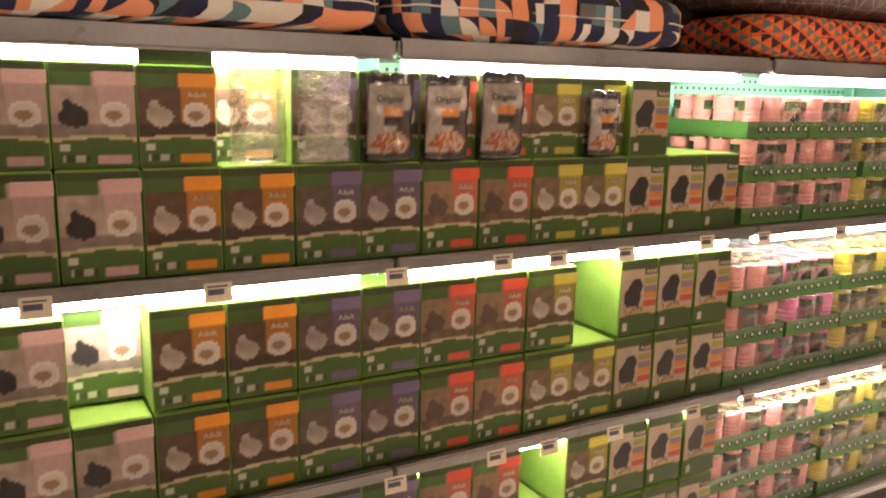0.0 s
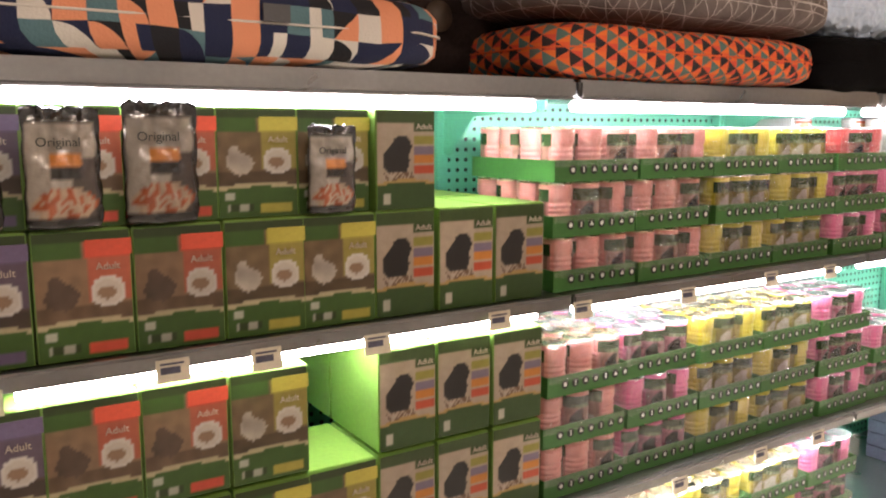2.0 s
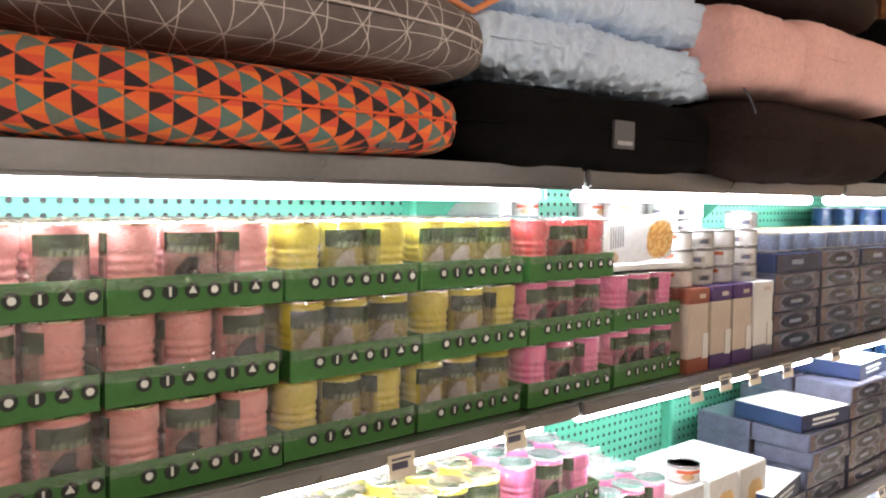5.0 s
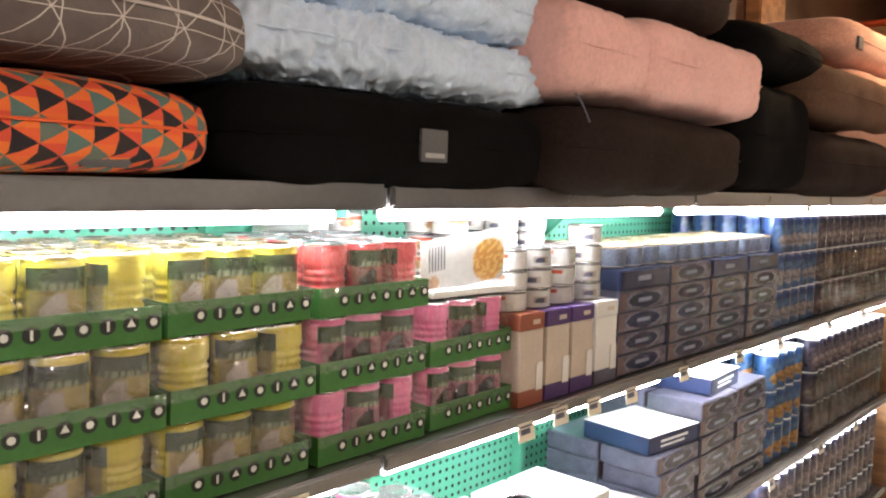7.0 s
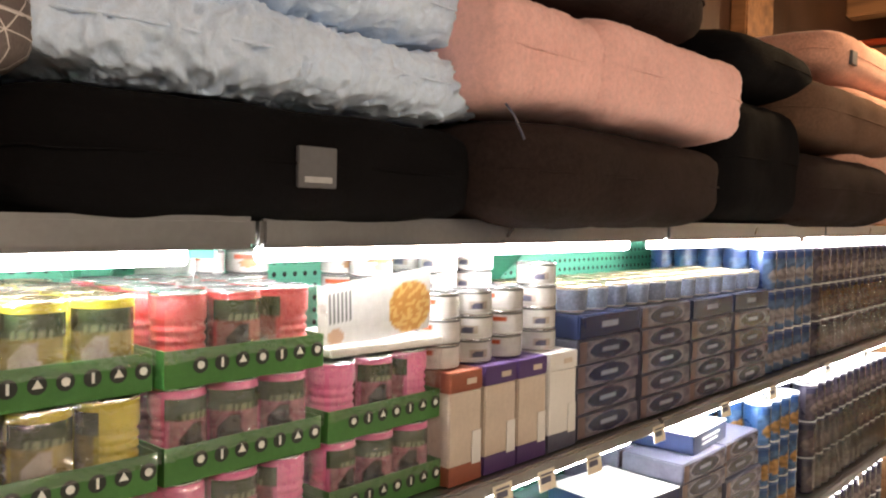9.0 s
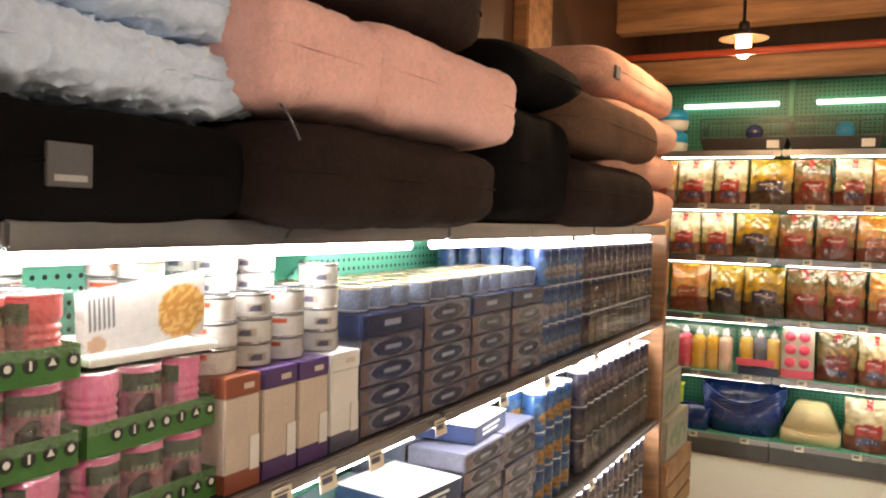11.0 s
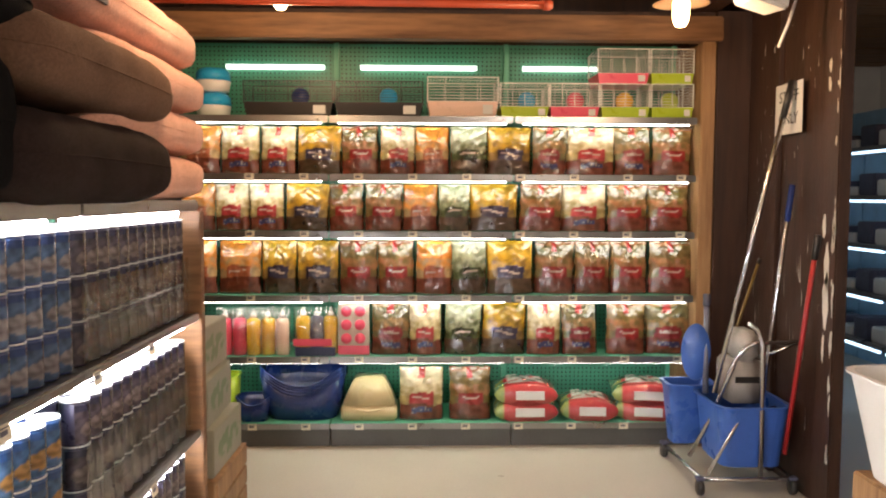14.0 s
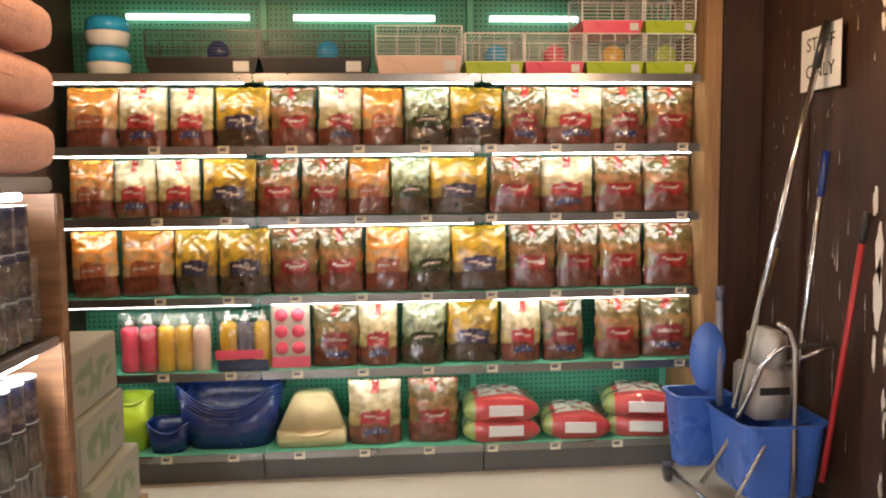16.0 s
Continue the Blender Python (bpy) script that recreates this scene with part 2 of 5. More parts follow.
GREY_PACK = plain("grey_pack", (0.085, 0.085, 0.125), 0.35, 0, 0.3, 22, 120, 0.15)
BROWN_CARD = plain("brown_card", (0.24, 0.07, 0.035), 0.45, 0, 0.15, 12, 120, 0.05)
PURPLE_CARD = plain("purple_card", (0.07, 0.035, 0.13), 0.45, 0, 0.15, 12, 120, 0.05)
TIN = plain("tin_lid", (0.75, 0.75, 0.74), 0.24, 0.9, 0.08, 20, 90, 0.03)
TIN_PALE = plain("pale_tin_lid", (0.72, 0.73, 0.74), 0.35, 0.25, 0.06, 20, 90, 0.03)
TIN_GOLD = plain("gold_tin_lid", (0.75, 0.62, 0.40), 0.26, 0.9, 0.08, 20, 90, 0.03)
BLACK = plain("black_ink", (0.02, 0.025, 0.02), 0.45, 0, 0.2)
WHITE = plain("white_ink", (0.75, 0.76, 0.72), 0.5, 0, 0.05)
TAG = plain("price_ticket", (0.72, 0.66, 0.52), 0.35, 0, 0.08, 20, 100, 0.03)
PRINT, PRINT_BAG, PRINT_FOIL = printed("printed_carton", 0.4), printed("printed_film_bag", 0.16, 0.8, 0.8), printed("printed_wrap", 0.25, 0.35, 0.3)
WRAP_TOP = glare_film("slack_glare_wrap")
WRAP, WRAP_TIGHT = film("shrink_wrap"), film("pulled_shrink_wrap", (0.80, 0.76, 0.74), 0.30, 0.22)
WOOD_DARK = wood("dark_stained_wood", (0.020, 0.008, 0.004), (0.060, 0.024, 0.012), "z")
WOOD_BEAM = wood("old_beam_wood", (0.10, 0.045, 0.018), (0.34, 0.17, 0.07), "y", 0.6)
WOOD_CEIL = wood("old_ceiling_boards", (0.12, 0.055, 0.022), (0.36, 0.19, 0.08), "y", 0.65)
WOOD_POST = wood("pine_post", (0.20, 0.095, 0.04), (0.46, 0.27, 0.12), "z", 0.55)
FLOOR = plain("pale_vinyl_floor", (0.50, 0.46, 0.38), 0.32, 0, 0.08, 3, 70, 0.03)
GREY_PLINTH = plain("grey_kickplate", (0.10, 0.10, 0.095), 0.45, 0.2, 0.15, 5, 90, 0.05)
RED_PIPE = plain("red_pipe_paint", (0.55, 0.09, 0.035), 0.4, 0, 0.15)
BLUE_PLASTIC = plain("blue_plastic", (0.045, 0.12, 0.42), 0.3, 0, 0.12, 8, 120, 0.04)
NAVY_PLASTIC = plain("deep_blue_plastic", (0.012, 0.03, 0.15), 0.25, 0, 0.12, 8, 120, 0.04)
CREAM_PLASTIC = plain("cream_plastic", (0.62, 0.50, 0.27), 0.3, 0, 0.08, 8, 120, 0.04)
WHITE_PLASTIC = plain("white_plastic", (0.78, 0.75, 0.70), 0.32, 0, 0.05, 8, 120, 0.03)
BLACK_PLASTIC = plain("black_plastic", (0.018, 0.016, 0.015), 0.35, 0, 0.2, 8, 120, 0.05)
LIME_PLASTIC = plain("lime_plastic", (0.42, 0.55, 0.03), 0.3, 0, 0.08, 8, 120, 0.03)
PINK_PLASTIC = plain("pink_plastic", (0.80, 0.10, 0.17), 0.3, 0, 0.08, 8, 120, 0.03)
BLUSH_PLASTIC = plain("blush_plastic", (0.74, 0.52, 0.42), 0.3, 0, 0.06, 8, 120, 0.03)
SKY_PLASTIC = plain("sky_blue_plastic", (0.03, 0.38, 0.72), 0.3, 0, 0.06, 8, 120, 0.03)
YELLOW_PLASTIC = plain("yellow_plastic", (0.80, 0.45, 0.02), 0.3, 0, 0.06, 8, 120, 0.03)
CHROME = plain("chrome_tube", (0.62, 0.62, 0.62), 0.22, 1.0, 0.08, 20, 90, 0.03)
RED_TUBE = plain("red_handle", (0.35, 0.02, 0.02), 0.35, 0, 0.15)
PLASTER = plain("white_scuff", (0.62, 0.58, 0.50), 0.7, 0, 0.15)

# ---- mesh helpers ----
def part(name, mesh, material, parent=None, label="", at=None):
    """Links a mesh (or a bmesh) as one object, under a thing or part."""
    if isinstance(mesh, bmesh.types.BMesh):
        me = bpy.data.meshes.new(name)
        mesh.to_mesh(me)
        mesh.free()
        mesh = me
    if material is not None and len(mesh.materials) == 0:
        mesh.materials.append(material)
    ob = new(name, mesh)
    if parent is not None:
        ob.parent = parent
    if at is not None:
        ob.matrix_basis = at
    if label:
        ob["label"] = label
    return ob


def thing(name, label, category, m=None, group=""):
    ob = new(name)
    ob.empty_display_size = 0.05
    tagged(ob, label, category, group)
    if m is not None:
        ob.matrix_basis = m
    return ob


def boxes(*spans, bevel=0.0):
    """A bmesh of boxes, each from (x0, y0, z0) to (x1, y1, z1)."""
    bm = bmesh.new()
    for a, b in spans:
        c = [(p + q) / 2 for p, q in zip(a, b)]
        s = [abs(q - p) for p, q in zip(a, b)]
        bmesh.ops.create_cube(bm, size=1, matrix=Matrix.LocRotScale(c, None, s))
    if bevel:
        bmesh.ops.bevel(bm, geom=bm.edges[:], offset=bevel, segments=2, affect="EDGES")
    return bm


def smooth(bm):
    for f in bm.faces:
        f.smooth = True
    return bm


def lathe(profile, seg=24, caps=True):
    """A turned shape about z from (radius, height) pairs."""
    bm = bmesh.new()
    rings = [[bm.verts.new((r * math.cos(2 * math.pi * i / seg), r * math.sin(2 * math.pi * i / seg), z)) for i in range(seg)] for r, z in profile]
    for a, b in zip(rings, rings[1:]):
        for i in range(seg):
            bm.faces.new((a[i], a[(i + 1) % seg], b[(i + 1) % seg], b[i]))
    if caps:
        bm.faces.new(rings[0][::-1])
        bm.faces.new(rings[-1])
    for f in bm.faces:
        f.smooth = len(f.verts) == 4
    return bm


def tube(points, r, seg=8):
    """A bent tube along points."""
    bm = bmesh.new()
    pts = [Vector(p) for p in points]
    rings = []
    for i, p in enumerate(pts):
        d = (pts[min(i + 1, len(pts) - 1)] - pts[max(i - 1, 0)]).normalized()
        q = d.to_track_quat("Z", "Y")
        rings.append([bm.verts.new(p + q @ Vector((r * math.cos(2 * math.pi * k / seg), r * math.sin(2 * math.pi * k / seg), 0))) for k in range(seg)])
    for a, b in zip(rings, rings[1:]):
        for k in range(seg):
            bm.faces.new((a[k], a[(k + 1) % seg], b[(k + 1) % seg], b[k]))
    bm.faces.new(rings[0][::-1])
    bm.faces.new(rings[-1])
    return smooth(bm)


def spow(v, e):
    return math.copysign(abs(v) ** e, v)


def even(curve, n):
    """n + 1 points at even steps along a dense curve, with the lengths up to them."""
    run = [0.0]
    for a, b in zip(curve, curve[1:]):
        run.append(run[-1] + math.dist(a, b))
    at = np.linspace(0, run[-1], n + 1)
    return list(zip(np.interp(at, run, [c[0] for c in curve]).tolist(), np.interp(at, run, [c[1] for c in curve]).tolist())), at.tolist()


def cushion(lx, ly, lz, e1=0.45, e2=0.3, lump=0.006, freq=9.0, nu=110, nv=32, sag=0.0, seed=0.0, nap=(0.0, 60.0)):
    """A stuffed, rounded block standing on z = 0, with lumps, nap and a little sag; it carries its cloth's coordinates."""
    bm = bmesh.new()
    cloth = bm.verts.layers.float_vector.new("cloth")
    grid = []
    plan, along = even([(lx / 2 * spow(math.cos(a), e2), ly / 2 * spow(math.sin(a), e2)) for a in [math.pi / 2 + 2 * math.pi * i / 4000 for i in range(4001)]], nu)
    side, up = even([(spow(math.cos(p), e1) * 0.22, lz / 2 * spow(math.sin(p), e1)) for p in [-math.pi / 2 + math.pi * j / 2000 for j in range(2001)]], nv)
    for j in range(nv + 1):
        grow, h = max(0.0, side[j][0] / 0.22), side[j][1]
        row = []
        for i in range(nu):
            x, y = plan[i][0] * grow, plan[i][1] * grow
            z = h + lz / 2
            q = Vector((x * freq + seed, y * freq, z * freq))
            n = noise.noise_vector(q) * lump + noise.noise_vector(q * 3.1) * lump * 0.35
            if nap[0]:
                w = Vector((x, y, z)) * nap[1]
                n += Vector((x * 0.3, y, 2 * h)).normalized() * nap[0] * (noise.noise(w + noise.noise_vector(w * 0.4)) + 0.6 * noise.noise(w * 2.3))
            z += sag * ((2 * x / lx) ** 2 - 0.5) * (z / lz)
            v = bm.verts.new((x + n.x, y + n.y, max(0.0, z + n.z)))
            v[cloth] = (along[i], up[j] + 5.0, 0)
            row.append(v)
        grid.append(row)
    for a, b in zip(grid, grid[1:]):
        for i in range(nu):
            bm.faces.new((a[i], a[(i + 1) % nu], b[(i + 1) % nu], b[i]))
    if not nap[0]:
        bmesh.ops.remove_doubles(bm, verts=bm.verts, dist=0.0004)
    return smooth(bm)


def inked(name, verts, faces, ink, soft=False):
    me = bpy.data.meshes.new(name)
    me.from_pydata(verts, [], faces)
    layer = me.color_attributes.new("ink", "FLOAT_COLOR", "POINT")
    layer.data.foreach_set("color", np.array([(*c, 1.0) for c in ink], dtype=np.float32).ravel())
    if soft:
        me.polygons.foreach_set("use_smooth", [True] * len(me.polygons))
    me.update()
    return me


def print_panel(name, w, h, design, nu=34, nv=46, bulge=0.0):
    """A printed front, w by h, in the xz plane, facing -y, its lower edge at z = 0."""
    verts, ink = [], []
    for j in range(nv + 1):
        for i in range(nu + 1):
            u, v = i / nu, j / nv
            verts.append(((u - 0.5) * w, -bulge * math.sin(math.pi * u) * math.sin(math.pi * v), v * h))
            ink.append(design(u, v))
    k = nu + 1
    return inked(name, verts, [(j * k + i, j * k + i + 1, (j + 1) * k + i + 1, (j + 1) * k + i) for j in range(nv) for i in range(nu)], ink)


def text_mesh(words, size, depth=0.0006):
    """Words as a flat mesh in the xz plane, facing -y, centred."""
    cu = bpy.data.curves.new("words", "FONT")
    cu.body, cu.size, cu.extrude, cu.align_x, cu.align_y = words, size, depth, "CENTER", "CENTER"
    ob = bpy.data.objects.new("words", cu)
    scene.collection.objects.link(ob)
    me = bpy.data.meshes.new_from_object(ob.evaluated_get(bpy.context.evaluated_depsgraph_get()))
    bpy.data.objects.remove(ob)
    me.transform(Matrix.Rotation(math.pi / 2, 4, "X"))
    me.materials.clear()
    return me


# ---- structure ----
FRONT, BACK = 1.42, 1.90          # products' front and back panel of the long run
RUN0, RUN1 = -1.36, 5.64
SHELVES = (1.350, 0.940, 0.510, 0.100)


def solid(name, a, b, material, label, category, bevel=0.0):
    return tagged(part(name, boxes((a, b), bevel=bevel), material), label, category, kind="structure")


solid("floor", (-3, -4.2, -0.05), (11, 3, 0), FLOOR, "pale cream vinyl shop floor, slightly glossy", "floor")
solid("wall_north", (-3, 1.98, 0), (7.6, 2.08, 2.75), WOOD_DARK, "brown wooden wall behind the long shelves", "wall")
solid("wall_west", (-3, -4.2, 0), (-2.9, 1.98, 2.75), WOOD_DARK, "brown wooden end wall", "wall")
solid("wall_south", (-2.9, -4.2, 0), (10.9, -4.1, 2.75), WHITE_PLASTIC, "pale wall of the far room", "wall")
solid("wall_east", (7.55, -1.24, 0), (7.65, 1.98, 2.75), WOOD_DARK, "dark wooden wall behind the bag shelves", "wall")
solid("wall_far_room", (10.9, -4.2, 0), (11, -1.28, 2.75), WHITE_PLASTIC, "pale end wall of the far room", "wall")
solid("wall_staff", (6.12, -1.24, 0), (7.55, -1.18, 2.75), WOOD_DARK, "dark stained wooden wall with a paper notice", "wall")
solid("trim", (6.02, -1.205, 0), (6.16, -1.15, 2.75), WOOD_DARK, "dark timber post at the opening", "trim", 0.006)
solid("trim", (6.62, -1.18, 0), (6.68, -1.155, 2.45), WOOD_DARK, "dark timber batten on the wall", "trim", 0.004)
solid("wall_room_side", (7.65, -1.28, 0), (11, -1.18, 2.75), WHITE_PLASTIC, "pale side wall of the far room", "wall")


def ceiling():
    bm = bmesh.new()
    x = -3.0
    while x < 11.0:
        w = random.uniform(0.12, 0.17)
        z = 2.70 + random.uniform(0, 0.012)
        bmesh.ops.create_cube(bm, size=1, matrix=Matrix.LocRotScale((x + w / 2, -1.1, z + 0.02), None, (w - 0.008, 6.2, 0.03)))
        x += w
    bmesh.ops.create_cube(bm, size=1, matrix=Matrix.LocRotScale((4, -1.1, 2.78), None, (14, 6.2, 0.04)))
    return bm


tagged(part("ceiling", ceiling(), WOOD_CEIL), "old brown boarded wooden ceiling", "ceiling", kind="structure")
for bx in (-1.9, -0.6, 0.7, 2.0, 3.3, 4.6, 5.75, 6.75):
    solid("beam", (bx, -4.1, 2.46), (bx + 0.13, 1.98, 2.70), WOOD_BEAM, "rough brown ceiling beam", "beam", 0.01)
solid("beam", (2.8, -1.0, 2.36), (7.55, -0.90, 2.46), WOOD_DARK, "dark timber carrying the ceiling beams", "beam", 0.008)
# slats of the pallet wood between the beams
for bx in (5.0, 6.0):
    for i in range(14):
        y = -0.9 + i * 0.21
        solid("slat", (bx, y, 2.62), (bx + 0.6, y + 0.07, 2.64), WOOD_CEIL, "short rough board nailed under the ceiling", "board", 0.003)


def shelf_run():
    """The long run: back panels, uprights, boards with front rails, and light tubes."""
    seams = [RUN0 + i for i in range(8)]
    peg = boxes(((0, 0, 0), (0.996, 0.012, 1.24))).copy()
    me = bpy.data.meshes.new("back_panel")
    peg.to_mesh(me)
    board = boxes(((0.002, 0.0, -0.022), (0.996, 0.49, 0)), bevel=0.002)
    rail = boxes(((0.002, -0.022, -0.034), (0.996, -0.003, 0.004)), bevel=0.006)
    low = boxes(((0.002, -0.020, -0.022), (0.996, -0.003, 0.004)), bevel=0.004)
    mlow = bpy.data.meshes.new("front_rail")
    low.to_mesh(mlow)
    mb, mr = bpy.data.meshes.new("board"), bpy.data.meshes.new("front_rail")
    board.to_mesh(mb), rail.to_mesh(mr)
    led = lathe([(0.001, 0), (0.010, 0.001), (0.010, 0.899), (0.001, 0.90)], 12)
    ml = bpy.data.meshes.new("tube")
    led.transform(Matrix.Rotation(math.pi / 2, 4, "Y"))
    led.to_mesh(ml)
    mh = bpy.data.meshes.new("housing")
    boxes(((0, -0.014, 0.010), (0.93, 0.014, 0.018))).to_mesh(mh)
    mu = bpy.data.meshes.new("upright")
    boxes(((-0.014, -0.035, 0), (0.014, 0.0, 1.30)), bevel=0.003).to_mesh(mu)
    mk = bpy.data.meshes.new("bracket")
    bm = bmesh.new()
    for s in (-0.0025, 0.0025):
        vs = [bm.verts.new((s, y, z)) for y, z in ((0.455, -0.022), (0.455, -0.14), (0.40, -0.15), (0.30, -0.06), (0.05, -0.05), (0.05, -0.022))]
        bm.faces.new(vs if s < 0 else vs[::-1])
    bmesh.ops.bridge_loops(bm, edges=[e for e in bm.edges])
    bm.to_mesh(mk)
    for i, x in enumerate(seams[:-1]):
        bay = thing("shelf_bay", "green steel shelving bay with grey front rails", "shelving", pose(x, 0, 0), "bays of the long run")
        part("back_panel", me, PEG, bay, "punched green back panel", pose(0, BACK, 0.1))
        part("upright", mu, PAINT_GREEN, bay, "", pose(0, BACK, 0.02))
        for z in SHELVES:
            part("board", mb, PAINT_GREEN if z < 1.3 else STEEL, bay, "", pose(0, 1.41, z))
            part("front_rail", mr if z > 1.3 else mlow, STEEL, bay, "grey steel front rail", pose(0, 1.41, z))
            if z > 0.2:
                part("bracket", mk, PAINT_GREEN, bay, "", pose(0.004, 1.44, z))
        part("kickplate", boxes(((0.002, 1.44, 0), (0.996, 1.46, 0.075))), GREY_PLINTH, bay)
        for z in SHELVES[:3]:
            t = thing("shelf_light", "glowing white light tube under a shelf", "light", pose(x + 0.03, 1.452 if z > 1.3 else 1.436, z - (0.044 if z > 1.3 else 0.036)), "light tubes of the long run")
            part("tube", ml, LED_M, t, "glowing tube", pose(0.01, 0, 0))
            part("housing", mh, STEEL, t)


shelf_run()
post = solid("trim", (5.645, 1.385, 0), (5.695, 1.95, 1.312), WOOD_BEAM, "pine end panel of the long shelf run", "trim", 0.004)

# far unit, facing -x
FX, FB = 7.05, 7.50
FSH = (1.795, 1.485, 1.178, 0.832, 0.497)
FSEAM = (2.07, 1.08, 0.088, -0.905)


def far_unit():
    for y1, y0 in zip(FSEAM, FSEAM[1:]):
        w = y1 - y0
        bay = thing("shelf_bay", "green steel wall bay with five lit shelves", "shelving", pose(FX, y0, 0), "bays of the end wall")
        # back panel in the green that has the shade mixed in
        part("back_panel", boxes(((0, 0.002, 0.1), (0.012, w - 0.002, 2.26))), PEG_FAR_SHADED, bay, "punched green back panel", pose(FB - FX, 0, 0))
        part("upright", boxes(((FB - FX - 0.03, -0.014, 0.1), (FB - FX, 0.014, 2.26)), bevel=0.003), PAINT_GREEN, bay)
        part("base_board", boxes(((0.0, 0.002, 0.10), (0.45, w - 0.002, 0.128)), bevel=0.003), PAINT_GREEN, bay, "green base shelf")
        part("base_rail", boxes(((-0.014, 0.002, 0.10), (-0.002, w - 0.002, 0.132)), bevel=0.003), STEEL, bay)
        part("kickplate", boxes(((0.01, 0.003, 0), (0.03, w - 0.003, 0.098)), bevel=0.003), GREY_PLINTH, bay, "dark grey kickplate")
        for z in FSH:
            part("board", boxes(((0.0, 0.002, -0.02), (0.45, w - 0.002, 0)), bevel=0.002), PAINT_GREEN, bay, "", pose(0, 0, z))
            part("front_rail", boxes(((-0.014, 0.003, -0.034), (-0.002, w - 0.003, 0.004)), bevel=0.004), STEEL, bay, "grey steel front rail", pose(0, 0, z))
            t = thing("shelf_light", "glowing warm white light tube under a shelf", "light", pose(FX + 0.012, y0 + 0.04, z - 0.030), "light tubes of the end wall")
            tb = lathe([(0.001, 0), (0.009, 0.001), (0.009, w - 0.09), (0.001, w - 0.089)], 10)
            tb.transform(Matrix.Rotation(-math.pi / 2, 4, "X"))
            part("tube", tb, LED_F, t, "glowing tube")
            part("housing", boxes(((-0.010, 0, 0.009), (0.010, w - 0.08, 0.0155))), STEEL, t)
    # three glowing bars in front of the back panel, above the top shelf
    for y0, y1 in ((1.15, 1.72), (0.26, 0.94), (-0.45, -0.01)):
        t = thing("back_light", "glowing bar across the punched back panel", "light", pose(FB - 0.02, y0, 2.12), "light tubes at the top of the end wall")
        tb = lathe([(0.001, 0), (0.014, 0.001), (0.014, y1 - y0), (0.001, y1 - y0 + 0.001)], 10)
        tb.transform(Matrix.Rotation(-math.pi / 2, 4, "X"))
        part("tube", tb, GLOW_BACK, t, "glowing tube")


far_unit()
solid("trim", (7.02, -0.99, 0.0), (7.50, -0.915, 2.20), WOOD_POST, "pine jamb beside the bag shelves", "trim", 0.006)
solid("trim", (7.0, -1.02, 2.20), (7.10, 2.0, 2.33), WOOD_BEAM, "brown timber fascia over the bag shelves", "trim", 0.008)
solid("trim", (7.06, -1.02, 2.33), (7.55, 2.0, 2.36), WOOD_DARK, "dark timber lid over the bag shelves", "trim")
solid("trim", (7.02, -1.18, 0.0), (7.50, -0.995, 2.36), WOOD_DARK, "dark timber panel beside the bag shelves", "trim", 0.004)
solid("trim", (5.28, 1.91, 1.36), (5.56, 1.98, 2.70), WOOD_BEAM, "pine post against the wooden wall", "trim", 0.006)

# ---- cartons on the long run ----
def blob(u, v, cu, cv, ru, rv):
    return ((u - cu) / ru) ** 2 + ((v - cv) / rv) ** 2 < 1


CARD = {"pink": ((0.62, 0.40, 0.38), (0.44, 0.34, 0.28), (0.025, 0.02, 0.02)), "orange": ((0.80, 0.30, 0.03), (0.11, 0.058, 0.03), (0.62, 0.52, 0.42)),
        "purple": ((0.16, 0.12, 0.22), (0.12, 0.078, 0.055), (0.55, 0.48, 0.42)), "red": ((0.72, 0.10, 0.05), (0.29, 0.18, 0.10), (0.14, 0.09, 0.06)),
        "yellow": ((0.52, 0.46, 0.07), (0.19, 0.125, 0.06), (0.68, 0.60, 0.50))}


def carton_design(kind):
    band, ground, pet = CARD[kind]
    green, cream, dark = (0.055, 0.13, 0.018), (0.58, 0.50, 0.30), (0.035, 0.06, 0.012)

    def design(u, v):
        arc = 0.27 + 0.05 * math.sin(math.pi * min(1, u * 0.75 + 0.1))
        if v < arc - 0.035:
            if blob(u, v, 0.13, 0.2, 0.07, 0.035):
                return (0.6, 0.62, 0.5)
            if 0.1 < u < 0.42 and 0.05 < v < 0.11:
                return (0.5, 0.5, 0.4) if int(u * 60) % 2 else dark
            if 0.52 < u < 0.92 and 0.04 < v < 0.13:
                return band
            return green
        if v < arc:
            return cream
        if v > 0.93:
            return dark
        if blob(u, v, 0.75, 0.52, 0.19, 0.125):
            if blob(u, v, 0.75, 0.52, 0.155, 0.10):
                return (0.32, 0.20, 0.12) if blob(u, v, 0.74, 0.51, 0.10, 0.055) else (0.66, 0.60, 0.52)
            return (0.74, 0.70, 0.64)
        if 0.52 < u and v > 0.80:
            return band
        if u < 0.5 and v > 0.80:
            return green
        if u > 0.55 and v > 0.45:
            return tuple(0.55 * b + 0.45 * g for b, g in zip(band, ground))
        n = noise.noise(Vector((u * 6, v * 8, len(kind) * 3.7)))
        if blob(u, v, 0.27 + 0.05 * n, 0.50, 0.17, 0.11) or blob(u, v, 0.2 + 0.04 * n, 0.60, 0.07, 0.06):
            return tuple(c * (0.8 + 0.4 * n) for c in pet)
        if v < 0.42:
            return tuple(c * (0.55 + 0.25 * n) for c in ground)
        return tuple(c * (1 + 0.35 * n) for c in ground)
    return design


